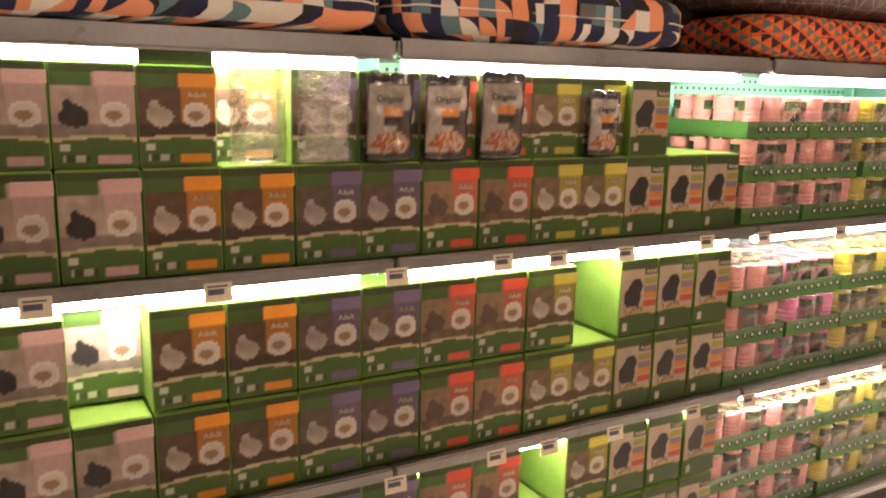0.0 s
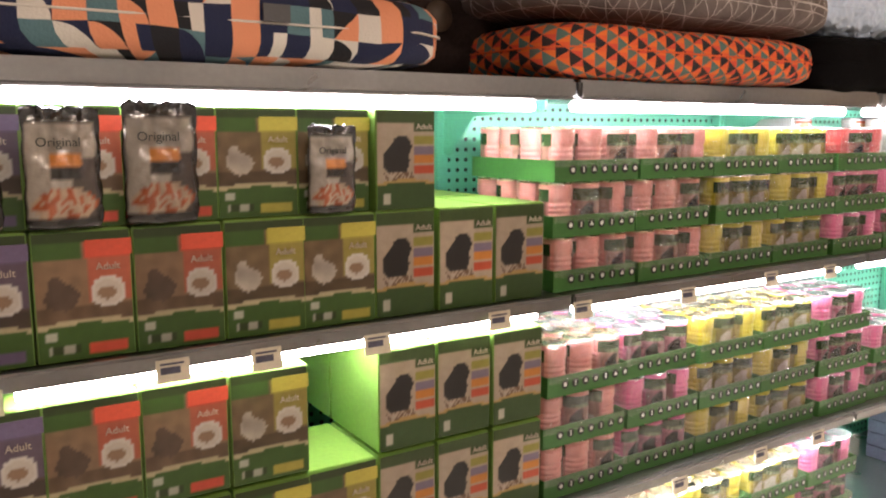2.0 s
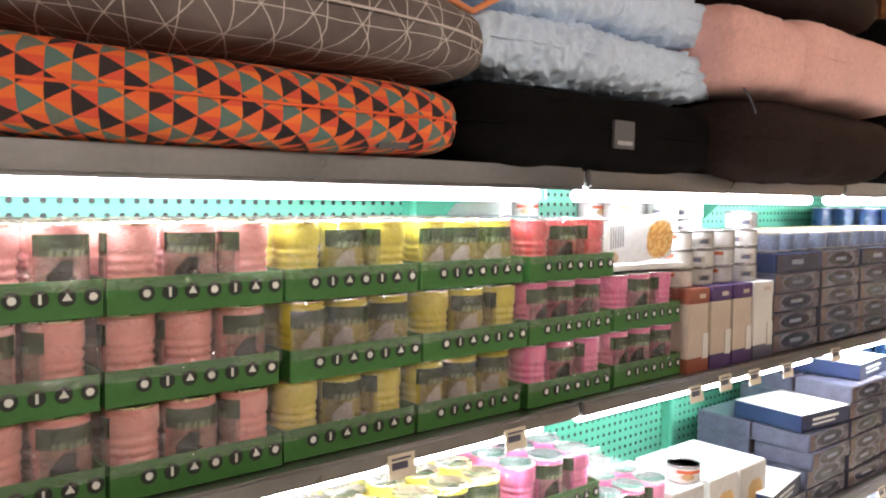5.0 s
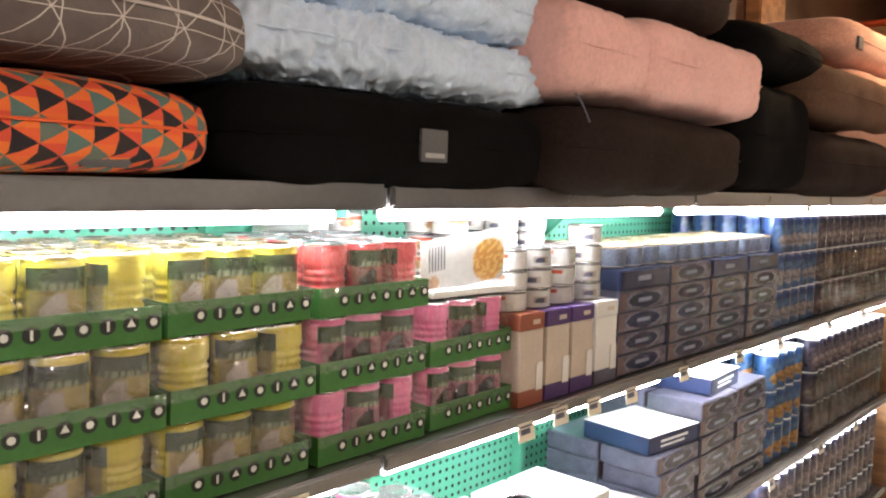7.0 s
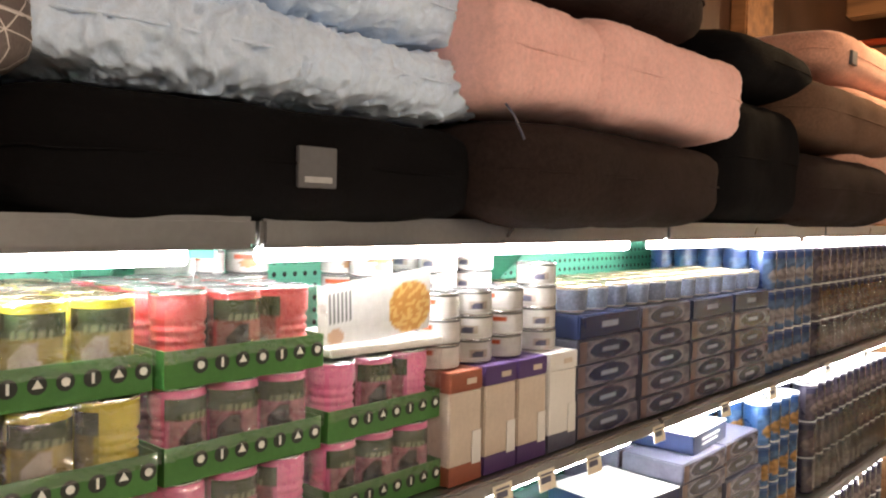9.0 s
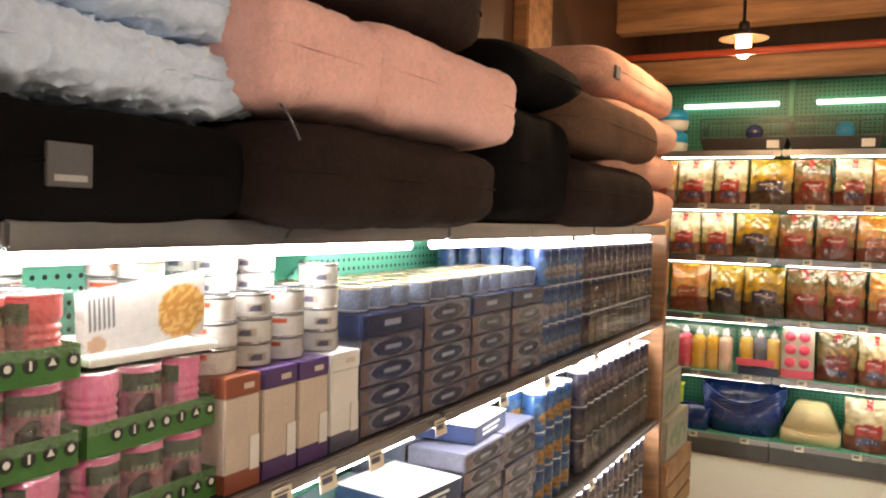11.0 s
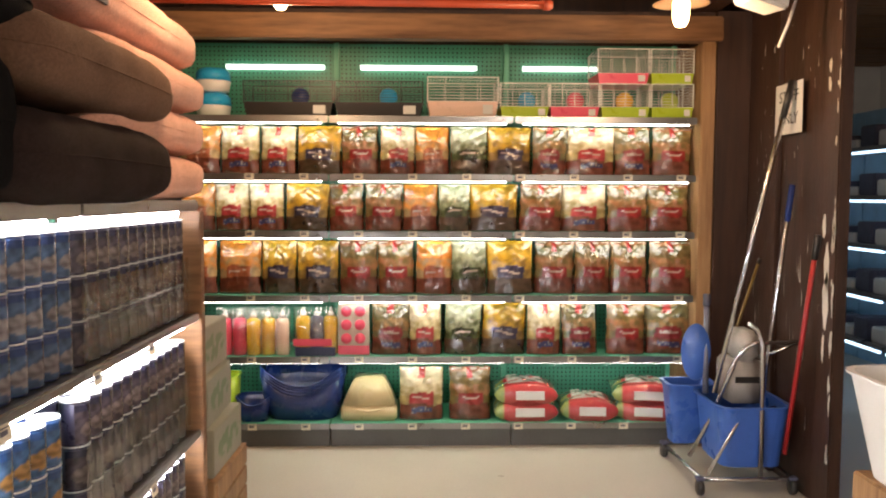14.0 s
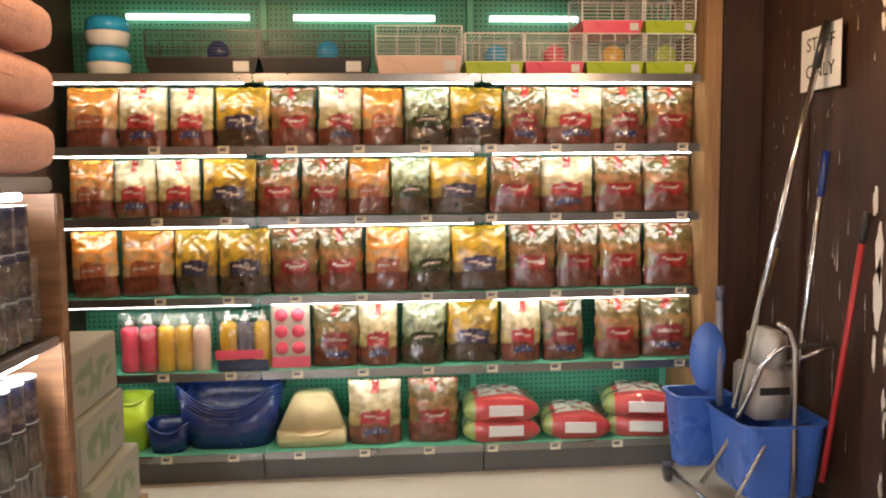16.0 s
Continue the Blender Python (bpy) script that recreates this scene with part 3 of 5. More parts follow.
def multi_design(u, v):
    arc = 0.27 + 0.04 * math.sin(math.pi * u)
    if v < arc - 0.03:
        return (0.65, 0.62, 0.5) if 0.1 < u < 0.23 and 0.06 < v < 0.17 else (0.045, 0.10, 0.02)
    if v < arc:
        return (0.55, 0.36, 0.12)
    if v > 0.88 or (u > 0.62 and v > 0.79):
        return (0.05, 0.09, 0.018)
    for k, c in enumerate(((0.62, 0.10, 0.04), (0.68, 0.26, 0.04), (0.24, 0.19, 0.28), (0.36, 0.34, 0.06))):
        if 0.64 < u < 0.98 and 0.36 + k * 0.10 < v < 0.445 + k * 0.10:
            return c
    if v < 0.38 and 0.1 < u < 0.66:
        n = noise.noise(Vector((u * 30, v * 40, 0)))
        return (0.55, 0.45, 0.36) if n > 0.0 else (0.20, 0.12, 0.07)
    if blob(u, v, 0.33, 0.50, 0.23, 0.17) or blob(u, v, 0.42, 0.64, 0.17, 0.12):
        return (0.022, 0.018, 0.016)
    return (0.52, 0.42, 0.31)


def carton(kind, w=0.128, h=0.182, d=0.2):
    t = thing("food_carton", "green printed carton of pet food with a %s band" % kind, "carton", group="cartons on the shelves")
    part("box", boxes(((-w / 2, 0, 0), (w / 2, d, h)), bevel=0.0015), BOARD_SIDE, t)
    part("front_print", print_panel("front_print", w - 0.004, h - 0.004, carton_design(kind) if kind in CARD else multi_design), PRINT, t, "printed front", pose(0, -0.0016, 0.002))
    part("lid_flap", boxes(((-w / 2 + 0.002, 0.004, h), (w / 2 - 0.002, d - 0.004, h + 0.0012))), BOARD_LIME, t, "lime green top flap")
    if kind in CARD:
        part("band_label", boxes(((0.004, -0.0026, h * 0.80), (w / 2 + 0.0008, -0.0012, h * 0.925))), plain(kind + "_band", CARD[kind][0], 0.45), t, kind + " band")
        if kind != "pink":
            part("lettering", text_mesh("Adult", 0.0145), BEIGE_CARD, t, "", pose(w * 0.25, -0.0032, h * 0.715))
    else:
        part("lettering", text_mesh("Adult", 0.0145), BEIGE_CARD, t, "", pose(w * 0.30, -0.0032, h * 0.835))
    return t


COLS = [("pink", -0.205, -0.07), ("pink", -0.07, 0.06), ("pink", 0.06, 0.19), ("orange", 0.19, 0.32), ("orange", 0.32, 0.45), ("purple", 0.45, 0.58), ("purple", 0.58, 0.71),
        ("red", 0.71, 0.84), ("red", 0.84, 0.97), ("yellow", 0.97, 1.10), ("yellow", 1.10, 1.225), ("multi", 1.228, 1.347), ("multi", 1.35, 1.468), ("multi", 1.472, 1.59)]
ROWZ = (1.126, 0.942, 0.702, 0.512, 0.292, 0.102)
MASTER = {}


def put(key, make, m):
    """The first call builds the thing; later ones copy it."""
    if key not in MASTER:
        MASTER[key] = make()
        MASTER[key].matrix_basis = m
        return MASTER[key]
    return copy_thing(MASTER[key], m)


for r, z in enumerate(ROWZ):
    for c, (kind, x0, x1) in enumerate(COLS):
        if (r == 0 and c > 11) or (r == 2 and c in (2, 10)) or (r == 4 and c in (9,)):
            continue
        if r == 5 and c < 4:
            continue
        w = 0.116 if kind == "multi" else 0.128
        rng = random.Random(r * 31 + c)
        y = FRONT + (0.016 if r == 0 and c < 11 else 0.0) + (0.07 if (r, c) == (0, 4) else 0.0) + rng.uniform(0, 0.006)
        m = pose((x0 + x1) / 2 + rng.uniform(-0.0015, 0.0015), y, z, 0, 0, rng.uniform(-1.2, 1.2))
        ob = put(kind, lambda k=kind, ww=w: carton(k, ww), m)
        ob.scale = (1, 1, 0.92 if r == 0 else 1.0)
        if kind == "multi" and r in (0, 1, 2):
            put(kind, None, m @ pose(0, 0.205, 0)).scale = (1, 1, 0.92 if r == 0 else 1.0)
# one carton pushed deep into the gap
put("pink", None, pose(0.125, FRONT + 0.09, 0.702)).scale = (1, 1, 1)
# the opened lid of the tall carton
flap = part("raised_flap", boxes(((0.195, 1.4285, 1.294), (0.315, 1.4325, 1.345)), bevel=0.001), BOARD_GREEN)
tagged(flap, "raised green lid flap of an opened carton", "flap")


def bag_mesh(name, w, h, d, design, nu=26, nv=34, seed=0.0, crimp=0.06):
    """A filled stand-up bag: front and back swell, the top is pressed flat, the film is creased."""
    verts, ink, faces = [], [], []
    k = nu + 1
    for side in (-1, 1):
        for j in range(nv + 1):
            for i in range(nu + 1):
                u, v = i / nu, j / nv
                full = max(0.0, math.sin(math.pi * u)) ** 0.45 * (1 - max(0, (v - 0.55) / 0.45) ** 1.6) * (0.82 + 0.18 * math.sin(math.pi * min(1, v * 1.3)))
                q = Vector((u * 4 + seed, v * 5, side * 3.0))
                cr = noise.noise(q) * 0.012 + noise.noise(q * 2.7) * 0.009 * (0.3 + v) + 0.005 * abs(noise.noise(q * 4.6)) * v
                shrink = 1 - crimp * math.sin(math.pi * v) * 0.3
                verts.append(((u - 0.5) * w * shrink + noise.noise(q * 1.3 + Vector((7, 0, 0))) * 0.004, side * (d / 2 * full) + cr * math.sin(math.pi * u) * (1 - v * 0.3), v * h + (noise.noise(q * 2) * 0.010 if v > 0.95 else 0)))
                ink.append(design(u, v))
    off = k * (nv + 1)
    for j in range(nv):
        for i in range(nu):
            f = (j * k + i, j * k + i + 1, (j + 1) * k + i + 1, (j + 1) * k + i)
            faces.append(f)
            faces.append(tuple(off + t for t in f[::-1]))
    for j in range(nv):
        faces.append((j * k, (j + 1) * k, off + (j + 1) * k, off + j * k))
        faces.append((j * k + nu, off + j * k + nu, off + (j + 1) * k + nu, (j + 1) * k + nu))
    for i in range(nu):
        faces.append((i, off + i, off + i + 1, i + 1))
        faces.append((nv * k + i, nv * k + i + 1, off + nv * k + i + 1, off + nv * k + i))
    return inked(name, verts, faces, ink, True)


def original_design(u, v):
    if v < 0.08 or u < 0.05 or u > 0.93:
        return (0.03, 0.028, 0.026)
    if v > 0.86:
        return (0.03, 0.028, 0.026)
    if 0.30 < u < 0.75 and 0.42 < v < 0.62:
        return (0.75, 0.28, 0.06) if v > 0.53 else (0.04, 0.035, 0.03)
    if blob(u, v, 0.5, 0.2, 0.42, 0.14):
        n = noise.noise(Vector((u * 14, v * 14, 0)))
        return (0.45, 0.12, 0.05) if n > 0.05 else (0.55, 0.40, 0.28)
    if u > 0.62 and v < 0.6:
        return (0.10, 0.08, 0.07)
    return (0.46, 0.41, 0.35)


def treat_pouch(w=0.095, h=0.160):
    t = thing("treat_pouch", "glossy black and cream treat pouch leaning on the cartons", "pouch", group="treat pouches")
    part("pouch", bag_mesh("pouch", w, h, 0.022, original_design, 20, 28, 3.3), PRINT_BAG, t)
    part("lettering", text_mesh("Original", 0.017), BLACK, t, "", pose(-w * 0.06, -0.0135, h * 0.72))
    return t


for x, s in ((0.635, 1.0), (0.757, 1.0), (0.885, 1.06), (1.148, 0.86)):
    ob = put("treat", treat_pouch, pose(x, 1.418, 1.130, 3, 0, 0))
    ob.scale = (s, 1, s)


def clear_pouch():
    t = thing("clear_pouch", "empty clear plastic pouch hung before the cartons", "pouch", group="clear pouches")
    part("pouch", bag_mesh("clear_bag", 0.10, 0.165, 0.02, lambda u, v: (1, 1, 1), 12, 16, 9.1), film("clear_bag_film", (1, 0.98, 0.9), 0.3), t)
    return t


put("clear", clear_pouch, pose(0.385, 1.418, 1.130, 3))
put("clear", None, pose(0.505, 1.418, 1.130, 3))

# ---- trays of tins ----
RIBS = [(0.029, 0.0), (0.0325, 0.0015), (0.0338, 0.005), (0.0338, 0.012)]
for i in range(5):
    RIBS += [(0.0340, 0.0135 + i * 0.0112), (0.0344, 0.0155 + i * 0.0112), (0.0342, 0.0178 + i * 0.0112), (0.0318, 0.0200 + i * 0.0112), (0.0318, 0.0222 + i * 0.0112)]
RIBS += [(0.0345, 0.0715), (0.0355, 0.074), (0.0355, 0.092), (0.0345, 0.0965), (0.0355, 0.0985), (0.0355, 0.1015)]
TINT = {"salmon": (0.74, 0.31, 0.28), "mustard": (0.60, 0.51, 0.05), "magenta": (0.80, 0.20, 0.40), "crimson": (0.60, 0.09, 0.09)}
TINT_MAT = {k: plain(k + "_tin", v, 0.36, 0, 0.12, 16, 120, 0.05) for k, v in TINT.items()}
TIN_BODY = bpy.data.meshes.new("tin")
lathe(RIBS, 24).to_mesh(TIN_BODY)
LID = bpy.data.meshes.new("lid")
lathe([(0.0355, 0.1012), (0.036, 0.104), (0.0345, 0.1045), (0.033, 0.1025), (0.004, 0.1027), (0.001, 0.1027)], 24).to_mesh(LID)


def label_mesh(tone):
    """The printed half of a tin's paper label: a dark band, a pale figure, small type."""
    verts, ink, faces = [], [], []
    nu, nv = 22, 22
    for j in range(nv + 1):
        for i in range(nu + 1):
            u, v = i / nu, j / nv
            a = math.pi * (1.12 + 0.76 * u)
            verts.append((0.0361 * math.cos(a), 0.0361 * math.sin(a), 0.008 + 0.084 * v))
            c = tuple(x * 0.8 for x in tone)
            if v > 0.80:
                c = (0.03, 0.06, 0.02)
            elif 0.72 < v:
                c = (0.30, 0.34, 0.20) if 0.2 < u < 0.8 and int(u * 40) % 3 else (0.04, 0.07, 0.025)
            elif u < 0.07 or u > 0.93:
                c = tone
            elif blob(u, v, 0.66, 0.20, 0.22, 0.15):
                c = (0.62, 0.54, 0.46)
            elif blob(u, v, 0.40, 0.34, 0.2, 0.26) or blob(u, v, 0.46, 0.55, 0.13, 0.12):
                c = (0.55, 0.48, 0.42) if tone[1] > 0.4 else (0.025, 0.02, 0.018)
            else:
                n = noise.noise(Vector((u * 5, v * 6, tone[0] * 9)))
                c = tuple(x * (0.9 + 0.6 * n) for x in (0.15 + tone[0] * 0.35, 0.10 + tone[1] * 0.38, 0.07 + tone[2] * 0.38))
            ink.append(c)
    k = nu + 1
    return inked("paper_label", verts, [(j * k + i, j * k + i + 1, (j + 1) * k + i + 1, (j + 1) * k + i) for j in range(nv) for i in range(nu)], ink, True)


LABELS = {k: label_mesh(v) for k, v in TINT.items()}
TINS_OF = {}


def tin_mesh(kind, name, src):
    me = TINS_OF.get((kind, name))
    if me is None:
        me = src.copy()
        me.materials.clear()
        TINS_OF[(kind, name)] = me
    return me


def tin_tray(kind, turn=0, w=0.222, d=0.29):
    t = thing("tin_tray", "green card tray of %s food tins in clear shrink wrap" % kind, "tin tray", group="trays of tins")
    h, e = 0.043, 0.002
    bm = bmesh.new()
    rings = [[bm.verts.new((x, y, z)) for x, y in ((-w / 2 + g, g), (w / 2 - g, g), (w / 2 - g, d - g), (-w / 2 + g, d - g))] for g, z in ((0, 0), (0, h), (e, h), (e, e))]
    for a, b in zip(rings, rings[1:]):
        for i in range(4):
            bm.faces.new((a[i], a[(i + 1) % 4], b[(i + 1) % 4], b[i]))
    bm.faces.new(rings[0][::-1]), bm.faces.new(rings[-1])
    part("card_tray", bm, TRAY_GREEN, t, "green card tray")
    for i in range(7):
        x = -w * 0.30 + i * w * 0.125
        m = pose(x, -0.0012, 0.024, 90)
        dots, marks = bmesh.new(), bmesh.new()
        bmesh.ops.create_circle(dots, cap_ends=True, segments=14, radius=0.0098, matrix=m)
        mk = pose(x, -0.0022, 0.024, 90)
        if i % 3 == 0:
            bmesh.ops.create_circle(marks, cap_ends=True, segments=8, radius=0.0048, matrix=mk)
        elif i % 3 == 1:
            bmesh.ops.create_cube(marks, size=1, matrix=mk @ Matrix.Diagonal((0.003, 0.011, 0.0006, 1)))
        else:
            bmesh.ops.create_circle(marks, cap_ends=True, segments=3, radius=0.0062, matrix=mk)
        part("symbol", marks, WHITE, part("roundel", dots, BLACK, t, "dark round badge"), "small pale symbol")
    rng = random.Random(len(kind) + turn * 11)
    gold = TIN_GOLD if kind in ("mustard", "salmon") else TIN
    for i in range(3):
        for j in range(4):
            m = pose(-0.0735 + i * 0.0735, 0.039 + j * 0.0715, e, 0, 0, rng.uniform(-45, 45) if rng.random() < 0.32 else rng.uniform(100, 260)) @ Matrix.Diagonal((0.93, 0.93, 1, 1))
            tin = part("tin", tin_mesh(kind, "tin", TIN_BODY), TINT_MAT[kind], t, "ribbed %s tin" % kind, m)
            part("lid", tin_mesh(kind, "lid", LID), gold, tin, "metal lid")
            if j == 0 or i == 0:
                part("paper_label", LABELS[kind], PRINT_FOIL, tin, "printed paper label")
    verts, faces, nu, nv = [], [], 26, 16
    for j in range(nv + 1):
        for i in range(nu + 1):
            u, v = i / nu, j / nv
            q = Vector((u * 9, v * 6, len(kind)))
            x = (u - 0.5) * (w + 0.004)
            z = 0.030 + 0.077 * min(1.0, v * 1.45)
            y = -0.004 + (0.10 * max(0.0, v - 0.69) / 0.31 if v > 0.69 else 0) + 0.004 * noise.noise(q)
            verts.append((x, y, z + 0.003 * noise.noise(q * 1.7)))
    k = nu + 1
    me = bpy.data.meshes.new("wrap")
    me.from_pydata(verts, [], [(j * k + i, j * k + i + 1, (j + 1) * k + i + 1, (j + 1) * k + i) for j in range(nv) for i in range(nu)])
    me.polygons.foreach_set("use_smooth", [True] * len(me.polygons))
    part("wrap", me, WRAP, t, "clear wrinkled shrink wrap")
    verts, nu, nv = [], 18, 14
    for j in range(nv + 1):
        for i in range(nu + 1):
            u, v = i / nu, j / nv
            q = Vector((u * 6, v * 6, len(kind) + 4.0))
            verts.append(((u - 0.5) * (w + 0.002), 0.10 + (d - 0.10) * v, 0.1075 + 0.003 * noise.noise(q)))
    k = nu + 1
    top = bpy.data.meshes.new("wrap_top")
    top.from_pydata(verts, [], [(j * k + i, j * k + i + 1, (j + 1) * k + i + 1, (j + 1) * k + i) for j in range(nv) for i in range(nu)])
    top.polygons.foreach_set("use_smooth", [True] * len(top.polygons))
    # the pale haze here stands for tube glare on the film
    part("wrap_top", top, WRAP_TOP, t, "slack wrap over the lids, white glare put in as haze")
    return t


TRX = (1.735, 1.963, 2.192, 2.421, 2.655, 2.895)
TKIND = ("salmon", "salmon", "mustard", "mustard", "magenta", "magenta")
for s, (z0, levels) in enumerate(((0.942, 3), (0.512, 3), (0.102, 3))):
    for c, (x, kind) in enumerate(zip(TRX, TKIND)):
        for l in range(levels):
            if (l == 2 and c == 5) or (s == 2 and c == 5):
                continue
            k = "crimson" if (s == 0 and l == 2 and c == 4) else ("magenta" if (s == 1 and c == 1) else kind)
            rng = random.Random(s * 50 + c * 7 + l)
            dx = -0.018 * s if s else 0
            put("tray %s %d" % (k, (c + l) % 2), lambda kk=k: tin_tray(kk, (c + l) % 2), pose(x + dx + rng.uniform(-0.003, 0.003), FRONT + 0.012 + rng.uniform(-0.006, 0.006), z0 + l * 0.1085, 0, 0, rng.uniform(-0.8, 0.8)))
# torn pasta carton lying on the lowest stack
torn = thing("torn_carton", "torn white carton with a barcode and a pasta picture", "carton", pose(2.90, 1.44, 1.163, 0, 0, -4))


def torn_design(u, v):
    if 0.08 < u < 0.30 and 0.42 < v < 0.85:
        return (0.04, 0.04, 0.04) if int(u * 60) % 2 == 0 else (0.5, 0.5, 0.48)
    if blob(u, v, 0.80, 0.42, 0.2, 0.42):
        return (0.42, 0.20, 0.04) if noise.noise(Vector((u * 22, v * 14, 0))) > -0.1 else (0.56, 0.36, 0.12)
    if blob(u, v, 0.14, 0.2, 0.07, 0.12):
        return (0.40, 0.25, 0.15)
    return (0.50, 0.49, 0.46)


part("body", boxes(((-0.105, 0.0, 0), (0.105, 0.2, 0.012)), bevel=0.002), WHITE_CARD, torn)
part("raised_side", print_panel("raised_side", 0.21, 0.095, torn_design, 60, 26), PRINT, torn, "printed side panel", pose(0, 0.030, 0.012, 5, -6, 0))

# ---- display cartons and white tins ----
def stand_carton(top, x0, x1, h=0.176):
    w = x1 - x0 - 0.004
    t = thing("sachet_carton", "pale upright carton of sachets with a coloured lid band", "carton", pose((x0 + x1) / 2, FRONT, 0.942), "upright sachet cartons")
    part("body", boxes(((-w / 2, 0, 0), (w / 2, 0.2, h * 0.82)), bevel=0.002), BEIGE_CARD if top is not WHITE_CARD else WHITE_CARD, t, "pale body")
    part("lid_band", boxes(((-w / 2 - 0.0008, -0.0012, h * 0.82), (w / 2 + 0.0008, 0.2, h)), bevel=0.0015), top, t, "coloured lid band")
    part("foot_band", boxes(((-w / 2 - 0.0008, -0.0014, 0.0), (w / 2 + 0.0008, 0.02, h * 0.17))), top if top is not WHITE_CARD else GREY_PACK, t, "coloured foot band")
    part("tear_slip", boxes(((w * 0.2, -0.002, h * 0.15), (w * 0.48, -0.001, h * 0.45))), WHITE_CARD, t, "white printed slip")
    part("print_bar", boxes(((w * 0.0, -0.0022, h * 0.88), (w * 0.3, -0.0013, h * 0.93))), BEIGE_CARD, t)


for top, x0, x1 in ((BROWN_CARD, 3.005, 3.085), (PURPLE_CARD, 3.09, 3.175), (PURPLE_CARD, 3.178, 3.262), (WHITE_CARD, 3.268, 3.358)):
    stand_carton(top, x0, x1)


TIN_PAPER = plain("tin_paper", (0.60, 0.58, 0.55), 0.4, 0, 0.08, 14, 120, 0.04)


def tin_wrap_design(u, v):
    """White paper round a tin: a red stripe, a navy name block, small type."""
    if 0.60 < v < 0.84 and 0.52 < u < 0.86:
        return (0.50, 0.10, 0.04)
    if blob(u, v, 0.64, 0.40, 0.07, 0.24):
        return (0.40, 0.24, 0.12)
    if 0.12 < u < 0.26 and 0.18 < v < 0.60:
        return (0.10, 0.10, 0.14) if blob(u, v, 0.18, 0.36, 0.05, 0.2) else (0.42, 0.36, 0.30)
    if 0.74 < u < 0.92 and 0.12 < v < 0.46:
        return (0.16, 0.14, 0.15) if int(v * 24) % 2 else (0.56, 0.54, 0.51)
    return (0.60, 0.58, 0.54)


def white_tin():
    t = thing("white_tin", "small white food tin with a red and navy label", "tin", group="white tins")
    r, h = 0.0355, 0.0385
    part("body", lathe([(r - 0.003, 0), (r, 0.002), (r, h - 0.004), (r - 0.002, h - 0.002)], 28), TIN_PAPER, t)
    part("lid", lathe([(r - 0.002, h - 0.002), (r + 0.0008, h - 0.001), (r + 0.0006, h + 0.0006), (r - 0.002, h), (r - 0.003, h - 0.002), (0.001, h - 0.002)], 28), TIN, t, "metal lid")
    verts, ink, nu, nv = [], [], 56, 12
    for j in range(nv + 1):
        for i in range(nu + 1):
            a = 2 * math.pi * i / nu
            verts.append(((r + 0.0005) * math.cos(a), (r + 0.0005) * math.sin(a), 0.003 + (h - 0.008) * j / nv))
            ink.append(tin_wrap_design(i / nu, j / nv))
    k = nu + 1
    part("paper_label", inked("paper_label", verts, [(j * k + i, j * k + i + 1, (j + 1) * k + i + 1, (j + 1) * k + i) for j in range(nv) for i in range(nu)], ink, True), PRINT_FOIL, t, "printed paper label")
    # rim shadow below the lid, modelled as a dark grey ring
    part("seam_ring", lathe([(r + 0.0002, h - 0.005), (r + 0.001, h - 0.0035), (r - 0.001, h - 0.0022)], 28, False), GREY_PLINTH, t, "dark ring standing for the shade under the lid rim")
    return t


def can_stack(x, y, z, n, key, make, h, seed=0):
    rng = random.Random(seed + int(x * 1000))
    face = rng.choice((0, 0, 105, 150, -95))
    for i in range(n):
        put(key, make, pose(x + rng.uniform(-0.002, 0.002), y + rng.uniform(-0.002, 0.002), z + i * h, 0, 0, face + rng.uniform(-30, 30)))


for i, x in enumerate((3.035, 3.115, 3.20, 3.30)):
    can_stack(x, FRONT + 0.055, 1.120, 3 if i < 3 else 4, "white tin", white_tin, 0.0395)
    for j in range(2):
        can_stack(x - 0.03, FRONT + 0.18 + 0.075 * j, 0.942, 9 if i != 1 else 8, "white tin", white_tin, 0.0395)
for x in (2.80, 2.885):
    can_stack(x, FRONT + 0.36, 0.942, 9, "white tin", white_tin, 0.0395)
solid_side = part("display_side", boxes(((2.735, 1.70, 0.94), (2.74, 1.88, 1.30))), WHITE_CARD)
tagged(solid_side, "pale card side of a display carton", "carton")

# ---- flat multipacks with an oval badge ----
def flat_pack(solid_band):
    w, h, d = 0.226, 0.0465, 0.16
    t = thing("flat_multipack", "grey wrapped multipack with a dark oval badge", "multipack", group="flat multipacks")
    part("box", boxes(((-w / 2, 0, 0), (w / 2, d, h)), bevel=0.003), NAVY if solid_band else GREY_PACK, t)

    def design(u, v):
        if solid_band:
            return (0.30, 0.33, 0.42) if 0.34 < u < 0.62 and 0.38 < v < 0.66 else (0.02, 0.028, 0.08)
        if blob(u, v, 0.5, 0.5, 0.34, 0.44):
            return (0.30, 0.33, 0.42) if 0.36 < u < 0.64 and 0.42 < v < 0.6 else (0.02, 0.028, 0.08)
        if blob(u, v, 0.5, 0.5, 0.37, 0.49):
            return (0.26, 0.25, 0.30)
        n = noise.noise(Vector((u * 9, v * 4, 2)))
        return (0.14 + 0.10 * n, 0.13 + 0.10 * n, 0.17 + 0.10 * n) if u > 0.12 else (0.17, 0.12, 0.12)
    part("front_print", print_panel("front_print", w - 0.006, h - 0.006, design, 40, 14), PRINT_FOIL, t, "printed front with an oval badge", pose(0, -0.002, 0.003))
    return t


def cup():
    t = thing("food_cup", "small white and tan food cup with foil lid", "cup", group="food cups")
    part("body", lathe([(0.026, 0), (0.032, 0.004), (0.034, 0.048)], 20), WHITE_PLASTIC, t)
    part("lid", lathe([(0.036, 0.048), (0.036, 0.050), (0.001, 0.0505)], 20), TIN_GOLD, t, "foil lid")
